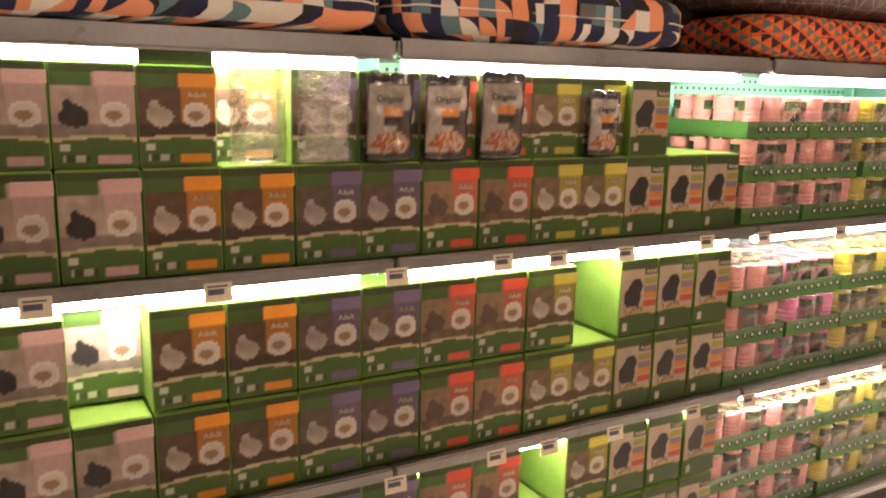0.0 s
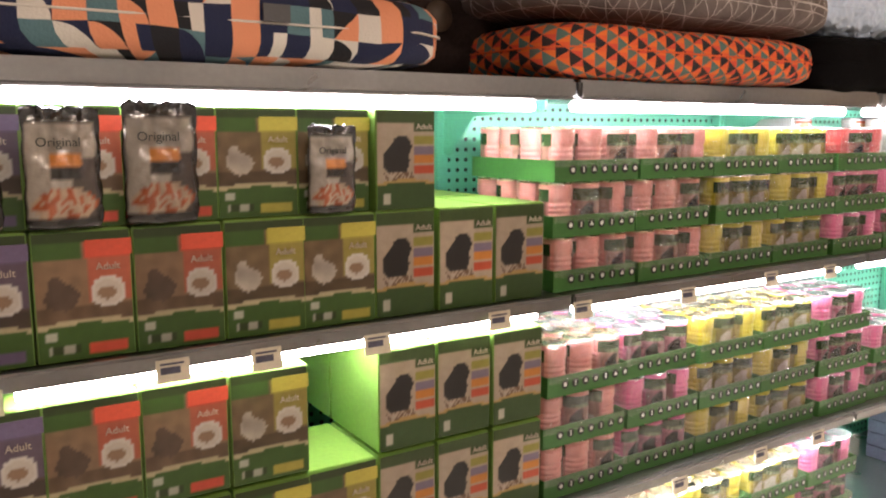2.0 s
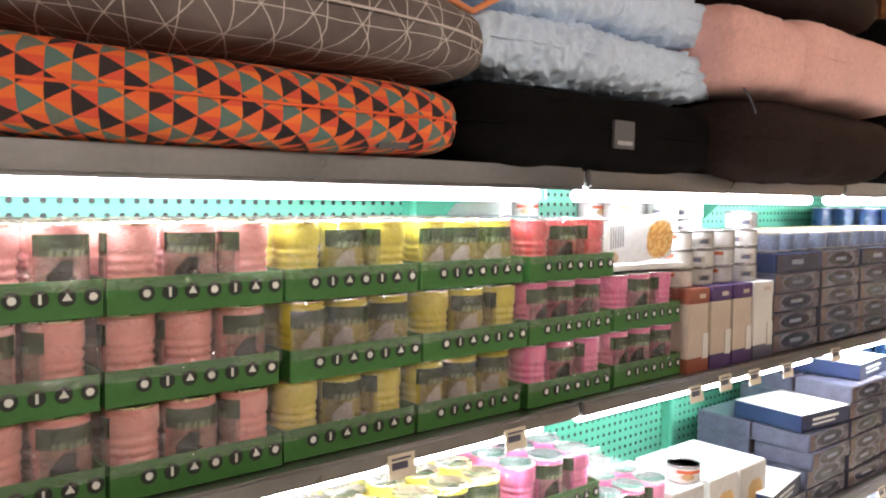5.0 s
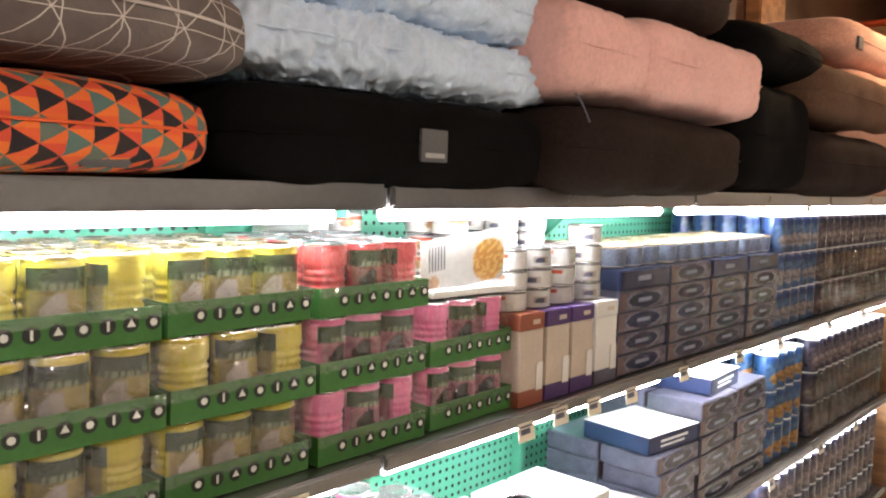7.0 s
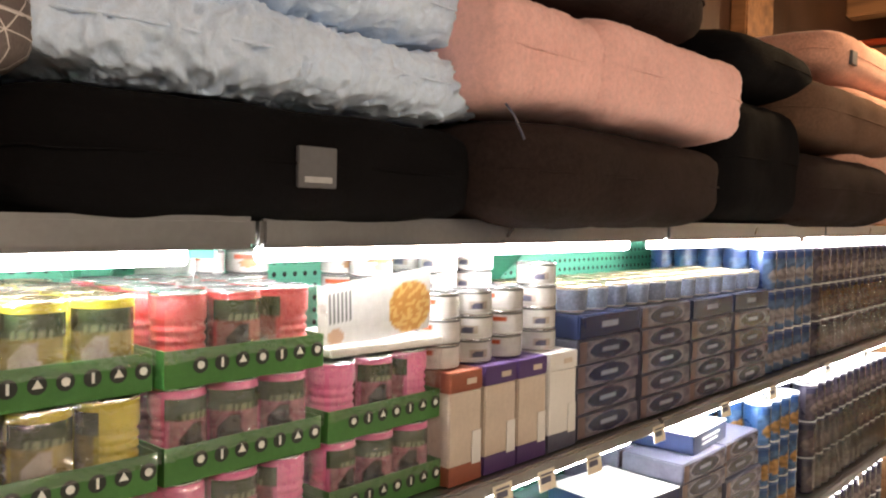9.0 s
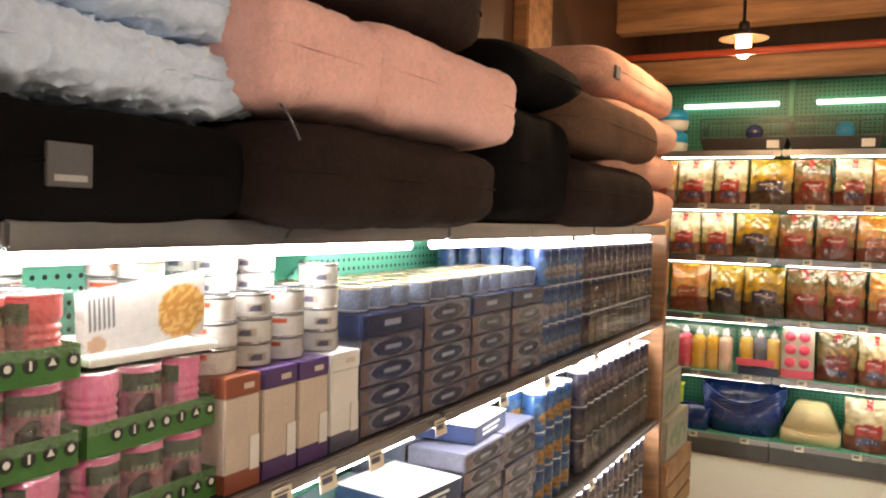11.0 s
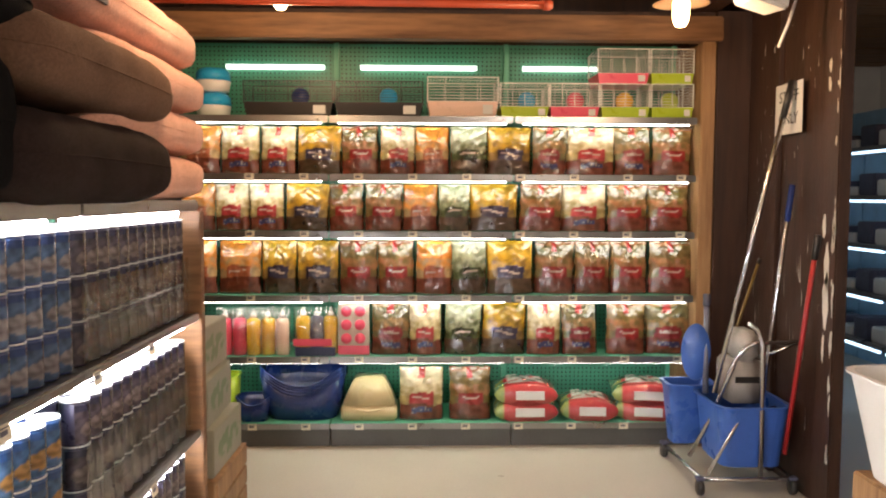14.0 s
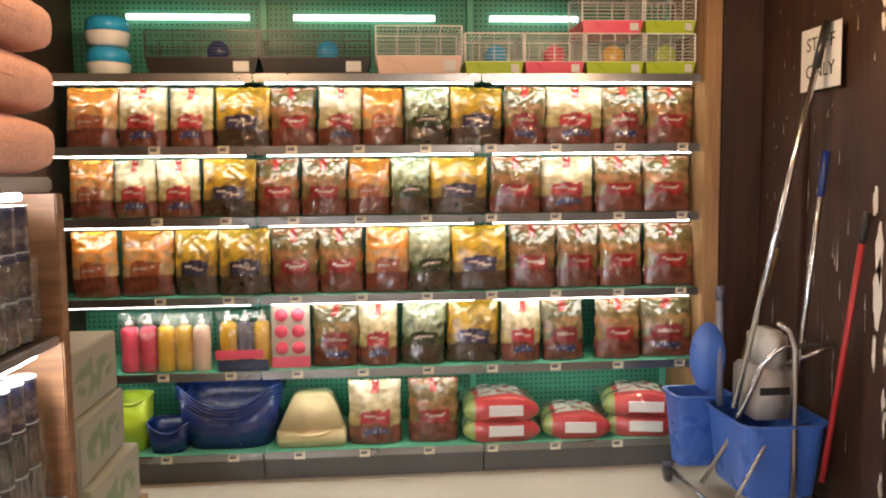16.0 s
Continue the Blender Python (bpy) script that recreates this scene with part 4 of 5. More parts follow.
    bm = lathe([(0.0325, 0.005), (0.0345, 0.044)], 20, False)
    part("label", bm, plain("cup_label", (0.14, 0.17, 0.24), 0.4, 0, 0.5, 34), t, "blue-grey label")
    return t


for c, x in enumerate((3.478, 3.712, 3.945, 4.180)):
    n = 5 if c == 1 else 4
    for l in range(n):
        rng = random.Random(c * 9 + l)
        put("flat oval", lambda: flat_pack(False), pose(x + rng.uniform(-0.003, 0.003), FRONT + rng.uniform(-0.004, 0.006), 0.942 + l * 0.0475, 0, 0, rng.uniform(-1, 1)))
        put("flat oval", None, pose(x, FRONT + 0.17, 0.942 + l * 0.0475))
    if c in (0, 2, 3):
        put("flat band", lambda: flat_pack(True), pose(x, FRONT + 0.002, 0.942 + 4 * 0.0475))
    for i in range(3):
        for j in range(3):
            put("cup", cup, pose(x - 0.075 + i * 0.075, FRONT + 0.045 + (0.0 if c == 1 else 0.005) + j * 0.075, 0.942 + 5 * 0.0475))


# ---- tall tin packs ----
def tall_design(a, b, c):
    def design(u, v):
        n = noise.noise(Vector((u * 7, v * 9, a[0] * 50)))
        if v > 0.80:
            return a
        if blob(u, v, 0.5, 0.35, 0.36, 0.22):
            return tuple(x * (0.8 + 0.6 * n) for x in c)
        return tuple(x * (1 + 0.7 * n) for x in b)
    return design


def tall_tin(kind, a, b, c, h=0.112):
    t = thing("tall_tin", "%s food tin with pale lid" % kind, "tin", group=kind + " tins")
    r = 0.0365
    part("body", lathe([(r - 0.003, 0), (r, 0.003), (r, h - 0.006), (r - 0.003, h - 0.002), (r, h)], 20), plain(kind + "_tin_side", a, 0.3, 0.2, 0.3, 20), t)
    part("lid", lathe([(r, h - 0.001), (r + 0.0006, h + 0.002), (r - 0.002, h + 0.0022), (r - 0.004, h), (0.001, h)], 20), TIN_PALE, t, "pale metal lid")
    verts, ink, faces, nu, nv = [], [], [], 20, 20
    des = tall_design(a, b, c)
    for j in range(nv + 1):
        for i in range(nu + 1):
            ang = math.pi * (1.0 + i / nu)
            verts.append(((r + 0.0005) * math.cos(ang), (r + 0.0005) * math.sin(ang), 0.006 + (h - 0.014) * j / nv))
            ink.append(des(i / nu, j / nv))
    k = nu + 1
    part("paper_label", inked("paper_label", verts, [(j * k + i, j * k + i + 1, (j + 1) * k + i + 1, (j + 1) * k + i) for j in range(nv) for i in range(nu)], ink, True), PRINT_FOIL, t, "printed label")
    return t


DARK_T = ("dark", (0.030, 0.028, 0.055), (0.07, 0.055, 0.07), (0.20, 0.155, 0.15))
BLUE_T = ("blue", (0.025, 0.05, 0.15), (0.06, 0.11, 0.21), (0.26, 0.24, 0.26))
LITE_T = ("mid blue", (0.02, 0.06, 0.17), (0.04, 0.09, 0.18), (0.32, 0.17, 0.05))


def tin_block(spec, x0, n, y0, rows, z0, levels):
    for i in range(n):
        for j in range(rows):
            for l in range(levels):
                if j > 0 and l < levels - 1:
                    continue
                rng = random.Random(i * 17 + j * 5 + l)
                put("tall " + spec[0], lambda: tall_tin(*spec), pose(x0 + i * 0.0745, y0 + j * 0.075, z0 + l * 0.1145, 0, 0, rng.uniform(-25, 25)))


def wrap_sheet(x0, x1, z0, z1, y):
    """Clear film over a block of tins."""
    verts, faces, nu, nv = [], [], 30, 16
    for j in range(nv + 1):
        for i in range(nu + 1):
            u, v = i / nu, j / nv
            q = Vector((u * 12 + x0, v * 6, z0))
            verts.append(((x0 + (x1 - x0) * u), y + 0.004 * noise.noise(q), z0 + (z1 - z0) * v))
    k = nu + 1
    me = bpy.data.meshes.new("wrap_film")
    me.from_pydata(verts, [], [(j * k + i, j * k + i + 1, (j + 1) * k + i + 1, (j + 1) * k + i) for j in range(nv) for i in range(nu)])
    me.polygons.foreach_set("use_smooth", [True] * len(me.polygons))
    tagged(part("wrap_film", me, WRAP_TIGHT), "clear wrinkled film round a block of tins", "film")


tin_block(BLUE_T, 4.345, 5, FRONT + 0.04, 5, 0.942, 3)
tin_block(DARK_T, 4.735, 12, FRONT + 0.04, 4, 0.942, 3)
wrap_sheet(4.70, 5.60, 0.95, 1.15, FRONT - 0.002)
tin_block(LITE_T, 4.345, 4, FRONT + 0.04, 3, 0.512, 3)
tin_block(DARK_T, 4.735, 12, FRONT + 0.04, 4, 0.512, 3)
wrap_sheet(4.70, 5.60, 0.53, 0.74, FRONT - 0.002)
tin_block(DARK_T, 4.345, 17, FRONT + 0.04, 4, 0.102, 3)
for c, x in enumerate((3.478, 3.712, 3.945, 4.180)):
    for s, (z, n) in enumerate(((0.512, (1, 4, 6, 6)[c]), (0.102, 6))):
        for l in range(n):
            rng = random.Random(c * 13 + l + s * 77)
            put("flat oval", None, pose(x + rng.uniform(-0.004, 0.004), FRONT + 0.01 + rng.uniform(-0.004, 0.01), z + l * 0.0475, 0, 0, rng.uniform(-2, 2)))
            put("flat oval", None, pose(x, FRONT + 0.18, z + l * 0.0475))


def open_case(x, y, z, turn):
    t = thing("open_case", "opened white and navy case lying on multipacks", "carton", pose(x, y, z, 0, 0, turn), "opened cases")
    part("base", boxes(((-0.11, 0, 0), (0.11, 0.2, 0.004)), ((-0.11, 0, 0), (0.11, 0.003, 0.045)), ((-0.11, 0.197, 0), (0.11, 0.2, 0.045)), ((-0.11, 0, 0), (-0.107, 0.2, 0.045)), ((0.107, 0, 0), (0.11, 0.2, 0.045))), NAVY, t, "navy card case")
    part("lid_sheet", boxes(((-0.112, -0.002, 0.0455), (0.112, 0.2, 0.047))), WHITE_CARD, t, "white top sheet")
    part("printing", boxes(((-0.06, -0.0018, 0.026), (0.06, -0.0008, 0.032)), ((-0.06, -0.0018, 0.014), (0.045, -0.0008, 0.019))), WHITE, t)


open_case(3.70, FRONT + 0.02, 0.512 + 4 * 0.0475 + 0.002, -6)
open_case(4.02, FRONT + 0.03, 0.512 + 6 * 0.0475 + 0.002, 4)
open_case(3.46, FRONT + 0.0, 0.512 + 0.0495, 10)
for x in (3.06, 3.20, 3.33):
    stand = thing("sachet_carton", "white carton of sachets with a food picture", "carton", pose(x, FRONT + 0.02, 0.512), "white sachet cartons")
    part("body", boxes(((-0.06, 0, 0), (0.06, 0.2, 0.17)), bevel=0.002), WHITE_CARD, stand)
    part("front_print", print_panel("front_print", 0.116, 0.16, lambda u, v: (0.70, 0.44, 0.15) if blob(u, v, 0.6, 0.6, 0.3, 0.2) else ((0.35, 0.3, 0.3) if 0.1 < v < 0.2 else (0.7, 0.68, 0.64)), 20, 26), PRINT, stand, "printed front", pose(0, -0.0016, 0.005))
put("white tin", None, pose(3.10, FRONT + 0.06, 0.684))


# ---- price tickets ----
def ticket():
    t = thing("price_ticket", "small cream price ticket in a clear rail clip", "ticket", group="price tickets")
    part("card", boxes(((-0.024, -0.0012, -0.017), (0.024, 0.0, 0.017))), TAG, t)
    part("printing", boxes(((-0.018, -0.0022, -0.004), (0.010, -0.0014, 0.006)), ((-0.018, -0.0022, 0.009), (0.016, -0.0014, 0.012))), GREY_PACK, t)
    return t


for z in SHELVES[1:3]:
    for i, x in enumerate((0.02, 0.30, 0.64, 0.88, 1.02, 1.21, 1.46, 1.66, 1.96, 2.24, 2.47, 2.99, 3.10, 3.22, 3.37, 3.62, 3.95, 4.25, 4.7, 5.1)):
        put("ticket", ticket, pose(x, 1.3855, z - 0.022 - 0.004 * (i % 3), -8, 0, 0))

# ---- pet beds on top ----
TOP = 1.354
CLOTH_GEO, CLOTH_TRI, CLOTH_LINE = patch_cloth("patchwork_cloth", 0.038), triangle_cloth("triangle_cloth"), line_cloth("line_cloth")
CLOTH_BRIGHT = patch_cloth("bright_patch_cloth", 0.026)
P_BLUE, P_PINK, P_PEACH = plush("pale_blue_plush", (0.66, 0.79, 0.97), 75, 0.3, 0.8), plush("pink_plush", (0.86, 0.50, 0.45), 120, 0.3, 0.75), plush("peach_plush", (0.80, 0.42, 0.30), 130, 0.2)
P_BLACK, P_BROWN, P_TAUPE = plush("black_plush", (0.005, 0.0045, 0.005), 120, 0.0), plush("dark_brown_plush", (0.030, 0.020, 0.018), 120, 0.0), plush("taupe_plush", (0.15, 0.085, 0.055), 120, 0.02)
PIPING = plain("orange_piping", (0.70, 0.25, 0.10), 0.7)
LABEL_GREY = plain("grey_woven_label", (0.09, 0.09, 0.095), 0.6)


def bed(x0, x1, y0, y1, z, h, material, label, e1=0.45, e2=0.28, lump=0.006, freq=9.0, turn=0.0, sag=0.0, name="pet_bed", nap=(0.0, 60.0)):
    t = thing(name, label, "pet bed", pose((x0 + x1) / 2, (y0 + y1) / 2, z, 0, 0, turn))
    part("cushion", cushion(x1 - x0, y1 - y0, h, e1, e2, lump, freq, 520 if nap[0] else 130, 96 if nap[0] else 34, sag, x0 * 3.7, nap), material, t)
    w, d = (x1 - x0) / 2, (y1 - y0) / 2
    ring = [(w * spow(math.cos(a), e2) * 1.001, d * spow(math.sin(a), e2) * 1.001, h / 2 + sag * (spow(math.cos(a), e2) ** 2 - 0.5) * 0.5 + 0.004 * noise.noise(Vector((a * 3, x0, z)))) for a in [2 * math.pi * i / 96 for i in range(97)]]
    part("seam", tube(ring, 0.002, 6), material, t)
    return t


for x0, x1 in ((-0.75, 0.615), (0.62, 1.345)):
    for k in range(2):
        b = bed(x0 + 0.01 * k, x1 - 0.02 * k, 1.36 + 0.01 * k, 1.88, TOP + 0.104 * k - 0.002, 0.118, CLOTH_GEO, "patchwork pet bed in navy, peach and white", 0.38, 0.2, 0.008, 8)
tag = part("label", boxes(((1.02, 1.352, 1.412), (1.06, 1.356, 1.437))), LABEL_GREY)
tagged(tag, "small woven label on a patchwork bed", "label")
br = bed(1.36, 1.66, 1.58, 1.88, TOP, 0.26, P_BROWN, "dark brown pet bed with a round paper tag", 0.5, 0.3)
# the tag's tan is darkened: the shade at the back is in its colour
part("paper_tag", lathe([(0.001, 0), (0.030, 0.0), (0.030, 0.002), (0.001, 0.002)], 24), plain("shaded_tan_tag", (0.06, 0.04, 0.026), 0.6), br, "round tan paper tag, darkened to stand in shade", pose(-0.066, -0.160, 0.12, 90))
tri = bed(1.53, 2.352, 1.345, 1.88, TOP - 0.004, 0.114, CLOTH_TRI, "round-edged pet bed in orange and black triangle cloth", 0.45, 0.27, 0.004, 6)
part("sewn_label", boxes(((0.22, -0.268, 0.014), (0.275, -0.256, 0.045)), bevel=0.002), LABEL_GREY, tri, "grey sewn label", pose(0, 0, 0, 0, 0, 3))
ln = bed(1.50, 2.41, 1.352, 1.88, TOP + 0.106, 0.15, CLOTH_LINE, "grey pet bed with a net of pale lines and orange piping", 0.55, 0.27, 0.007, 6, 0, -0.03)
rim = [(0.14 + 0.032 * i, -0.250 + 0.006 * math.sin(i), 0.148 - 0.052 * (i / 10) ** 1.4 + (0.05 * (i - 8) / 2 if i > 8 else 0)) for i in range(11)]
part("piping", tube(rim, 0.005), PIPING, ln, "orange piping round the opening")
part("inner_pad", cushion(0.72, 0.36, 0.05, 0.5, 0.4, 0.004), P_BROWN, ln, "dark inner pad", pose(0, 0, 0.108))
bed(1.72, 2.26, 1.46, 1.86, TOP + 0.262, 0.14, CLOTH_BRIGHT, "bright spotted cushion lying in the grey bed", 0.6, 0.5, 0.012, 9)
bk = bed(2.35, 3.035, 1.362, 1.88, TOP - 0.014, 0.150, P_BLACK, "black plush pet bed with a grey woven label", 0.42, 0.26)
part("sewn_label", boxes(((-0.024, -0.2640, 0.048), (0.033, -0.2580, 0.096)), bevel=0.001), LABEL_GREY, bk, "grey woven label")
part("label_bar", boxes(((-0.016, -0.2652, 0.054), (0.025, -0.2641, 0.061))), plain("label_thread", (0.38, 0.38, 0.38), 0.6), bk, "pale woven bar")
for k in range(2):
    bed(2.37, 3.065 + 0.03 * k, 1.38, 1.88, TOP + 0.134 + 0.104 * k, 0.115, P_BLUE, "pale blue fluffy pet bed", 0.5, 0.24, 0.013, 16, nap=(0.011, 70.0))
bed(2.98, 3.73, 1.288, 1.88, TOP - 0.016, 0.176, P_BROWN, "dark brown plush pet bed", 0.45, 0.26)
bed(2.96, 3.30, 1.305, 1.88, TOP + 0.160, 0.176, P_PINK, "dusky pink plush pet bed", 0.36, 0.22, nap=(0.003, 90.0))
bed(3.20, 3.80, 1.285, 1.88, TOP + 0.158, 0.188, P_PINK, "pink plush pet bed", 0.4, 0.22, nap=(0.003, 90.0))
bed(3.0, 3.70, 1.32, 1.88, TOP + 0.345, 0.19, P_BROWN, "dark brown plush pet bed", 0.45, 0.26)
bed(3.80, 4.28, 1.33, 1.88, TOP - 0.002, 0.30, P_BLACK, "black plush pet bed", 0.4, 0.26)
bed(3.82, 4.36, 1.325, 1.88, TOP + 0.296, 0.17, P_BLACK, "black rolled plush pet bed", 0.8, 0.3)
bed(4.20, 5.10, 1.285, 1.86, TOP - 0.012, 0.215, P_BROWN, "dark brown rounded plush pet bed", 0.55, 0.26)
bed(4.22, 5.12, 1.285, 1.86, TOP + 0.2, 0.20, P_TAUPE, "taupe rounded plush pet bed", 0.55, 0.26)
for k, (x1, h) in enumerate(((5.60, 0.15), (5.64, 0.15), (5.62, 0.14), (5.56, 0.16))):
    b = bed(4.62 + (0.0 if k < 3 else -0.1), x1, 1.33 + 0.01 * (k % 2), 1.88, TOP + (0, 0.145, 0.29, 0.425)[k], h, P_PEACH, "peach plush pet bed in a tall pile", 0.5, 0.24)
part("sewn_label", boxes(((-0.40, -0.276, 0.045), (-0.35, -0.266, 0.085)), bevel=0.001), LABEL_GREY, b, "small dark woven label", pose(0, 0.0, 0))
swing = part("swing_ticket", tube([(2.962, 1.290, 1.512), (2.972, 1.284, 1.498), (2.985, 1.281, 1.478), (2.993, 1.280, 1.466)], 0.0018), GREY_PACK)
tagged(swing, "thin grey swing ticket on a brown bed", "ticket")

# ---- cartons and crate past the end panel ----
def end_box(z, dx, dy, turn):
    t = thing("storage_carton", "pale green and white carton stacked at the shelf end", "carton", pose(5.98 + dx, 1.43 + dy, z, 0, 0, turn), "cartons at the shelf end")
    part("box", boxes(((-0.22, 0, 0), (0.22, 0.32, 0.19)), bevel=0.004), plain("pale_carton", (0.34, 0.34, 0.26), 0.5, 0, 0.1), t)
    part("side_print", print_panel("side_print", 0.42, 0.17, lambda u, v: (0.20, 0.30, 0.16) if blob(u, v, 0.5, 0.5, 0.4, 0.3) and noise.noise(Vector((u * 8, v * 5, z))) > -0.1 else (0.42, 0.41, 0.34), 30, 14), PRINT, t, "green printed side", pose(0, -0.002, 0.01))


for z, dx, dy, turn in ((0.662, 0.0, 0.0, 0), (0.468, 0.005, -0.02, 1.5), (0.274, 0.02, -0.05, -1)):
    end_box(z, dx, dy, turn)
crate = thing("wooden_crate", "pale slatted pine crate on the floor", "crate", pose(6.0, 1.36, 0))
for k in range(3):
    part("slat", boxes(((-0.25, 0, 0.006 + k * 0.09), (0.25, 0.014, 0.084 + k * 0.09)), bevel=0.002), WOOD_POST, crate)
    part("slat", boxes(((-0.25, 0.36, 0.006 + k * 0.09), (0.25, 0.374, 0.084 + k * 0.09)), bevel=0.002), WOOD_POST, crate)
for sx in (-0.25, 0.236):
    part("end_board", boxes(((sx, 0.015, 0.0), (sx + 0.014, 0.359, 0.265)), bevel=0.002), WOOD_POST, crate)
part("lid_board", boxes(((-0.25, 0, 0.266), (0.25, 0.374, 0.273))), WOOD_POST, crate)

# ---- bags on the end wall ----
def bag_design(kind):
    spec = {"r": ((0.22, 0.14, 0.04), (0.34, 0.03, 0.025), (0.42, 0.17, 0.07)), "w": ((0.50, 0.38, 0.15), (0.50, 0.05, 0.05), (0.76, 0.62, 0.38)), "y": ((0.30, 0.18, 0.04), (0.05, 0.04, 0.07), (0.75, 0.42, 0.03)),
            "o": ((0.52, 0.34, 0.15), (0.42, 0.12, 0.05), (0.78, 0.27, 0.03)), "g": ((0.10, 0.12, 0.04), (0.05, 0.06, 0.02), (0.42, 0.44, 0.26)), "b": ((0.20, 0.16, 0.06), (0.32, 0.04, 0.04), (0.42, 0.22, 0.08))}[kind]

    def design(u0, v0):
        k = ord(kind)
        u = u0 + 0.06 * noise.noise(Vector((u0 * 3, v0 * 3, k)))
        v = v0 + 0.05 * noise.noise(Vector((u0 * 3, v0 * 4, k + 9)))
        n = noise.noise(Vector((u * 7, v * 9, k)))
        fine = noise.noise(Vector((u * 26, v * 30, k)))
        if v > 0.80 and kind in "rwb" and 0.42 < u < 0.58:
            return (0.45, 0.03, 0.025)
        if v > 0.93:
            return tuple(c * 0.8 for c in spec[2])
        if 0.20 < u < 0.80 and 0.30 < v < 0.47 + 0.06 * math.sin(math.pi * u):
            if 0.3 < u < 0.7 and 0.41 < v < 0.44 + 0.01 * fine:
                return (0.55, 0.42, 0.34)
            return tuple(c * (0.8 + 0.4 * n) for c in spec[1])
        if kind in "wb" and 0.14 < v < 0.24 and 0.25 < u < 0.75:
            return (0.05, 0.05, 0.13) if fine < 0.2 else (0.3, 0.25, 0.25)
        if v < 0.30:
            return tuple(c * (0.75 + 0.5 * n) for c in ((0.22, 0.055, 0.03) if kind in "rwbo" else (0.10, 0.055, 0.03)))
        if 0.46 < v < 0.68:
            a = 0.5 + 0.5 * math.tanh(2.5 * (n + 0.3 * fine))
            return tuple((1 - a) * p * 0.7 + a * q * 0.9 for p, q in zip(spec[0], spec[2]))
        return tuple(c * (0.75 + 0.5 * n) for c in (spec[2] if v > 0.66 and kind in "woyg" else spec[0]))
    return design


def food_bag(kind):
    lab = {"r": "brown and red", "w": "cream and red", "y": "yellow and dark brown", "o": "orange and white", "g": "dark green", "b": "olive and red"}[kind]
    t = thing("food_bag", "glossy %s bag of pet food on the shelf" % lab, "food bag", group="bags on the end wall")
    me = bag_mesh("bag", 0.21, 0.262, 0.10, bag_design(kind), 30, 36, ord(kind) * 1.3)
    part("bag", me, PRINT_BAG, t)
    part("top_seal", boxes(((-0.092, -0.003, 0.246), (0.092, 0.003, 0.258)), bevel=0.001), {"r": BEIGE_CARD, "w": WHITE_CARD, "y": YELLOW_PLASTIC, "o": YELLOW_PLASTIC, "g": WHITE_CARD, "b": BEIGE_CARD}[kind], t, "pressed top seam")
    return t


BAGROWS = (
    (1.487, 0.265, (1.90, 1.675, 1.46, 1.265, 1.018, 0.813, 0.62, 0.43, 0.23, -0.018, -0.207, -0.474, -0.68, -0.90), "owwyrwogybwbr"),
    (1.180, 0.258, (1.90, 1.71, 1.517, 1.328, 1.09, 0.896, 0.69, 0.494, 0.32, 0.05, -0.185, -0.44, -0.665, -0.90), "owwyrrogyrwrr"),
    (0.834, 0.292, (1.90, 1.70, 1.464, 1.264, 1.032, 0.821, 0.618, 0.414, 0.22, -0.038, -0.262, -0.467, -0.678, -0.92), "ooyyrrogyrrrr"),
)
for z, h, ys, kinds in BAGROWS:
    for y1, y0, kd in zip(ys, ys[1:], kinds):
        rng = random.Random(int(z * 100) + int(y0 * 1000))
        ob = put("bag " + kd, lambda k=kd: food_bag(k), pose(FX + 0.075 + rng.uniform(0, 0.03), (y0 + y1) / 2, z, -3 + rng.uniform(-2, 2), rng.uniform(-2, 2), -90 + rng.uniform(-7, 7)))
        ob.scale = ((y1 - y0) / 0.21 * 0.99, 1, h / 0.262)
for y1, y0, kd in ((0.86, 0.65, "b"), (0.648, 0.47, "w"), (0.46, 0.26, "g"), (0.25, 0.006, "y"), (0.0, -0.19, "w"), (-0.2, -0.4, "b"), (-0.445, -0.66, "r"), (-0.67, -0.92, "b")):
    rng = random.Random(int(y0 * 1000))
    ob = put("bag " + kd, lambda k=kd: food_bag(k), pose(FX + 0.08 + rng.uniform(0, 0.03), (y0 + y1) / 2, 0.499, -3, rng.uniform(-3, 3), -90 + rng.uniform(-7, 7)))
    ob.scale = ((y1 - y0) / 0.21, 1, 0.285 / 0.262)
for y1, y0, kd in ((0.704, 0.46, "w"), (0.427, 0.195, "r")):
    ob = put("bag " + kd, None, pose(FX + 0.10, (y0 + y1) / 2, 0.130, -3, 0, -90))
    ob.scale = ((y1 - y0) / 0.21, 1.1, 0.29 / 0.262)


def lying_design(u, v):
    if 0.22 < u < 0.78 and 0.12 < v < 0.80:
        return (0.70, 0.60, 0.54) if noise.noise(Vector((u * 9, v * 11, 1))) > -0.25 else (0.55, 0.14, 0.12)
    if u < 0.16:
        return (0.28, 0.34, 0.10)
    return (0.52, 0.06, 0.06)


def lying_bag():
    t = thing("food_bag", "plump red bag of pet food lying flat", "food bag", group="bags lying on the base shelf")
    me = bag_mesh("bag", 0.36, 0.36, 0.12, lying_design, 30, 30, 5.5)
    me.transform(Matrix.Rotation(-math.pi / 2, 4, "X"))
    part("bag", me, PRINT_BAG, t)
    part("paper_slip", boxes(((-0.06, -0.006, -0.02), (0.10, 0.0, 0.018))), WHITE_CARD, t, "white paper slip")
    return t


for y, z, s in ((0.0, 0.180, 1.0), (0.0, 0.275, 0.98), (-0.35, 0.185, 0.9), (-0.66, 0.180, 0.95), (-0.66, 0.272, 1.0)):
    ob = put("lying", lying_bag, pose(FX + 0.03, y, z, 0, 0, -90 + y * 14))
    ob.scale = (s, 1.05, 1.25)


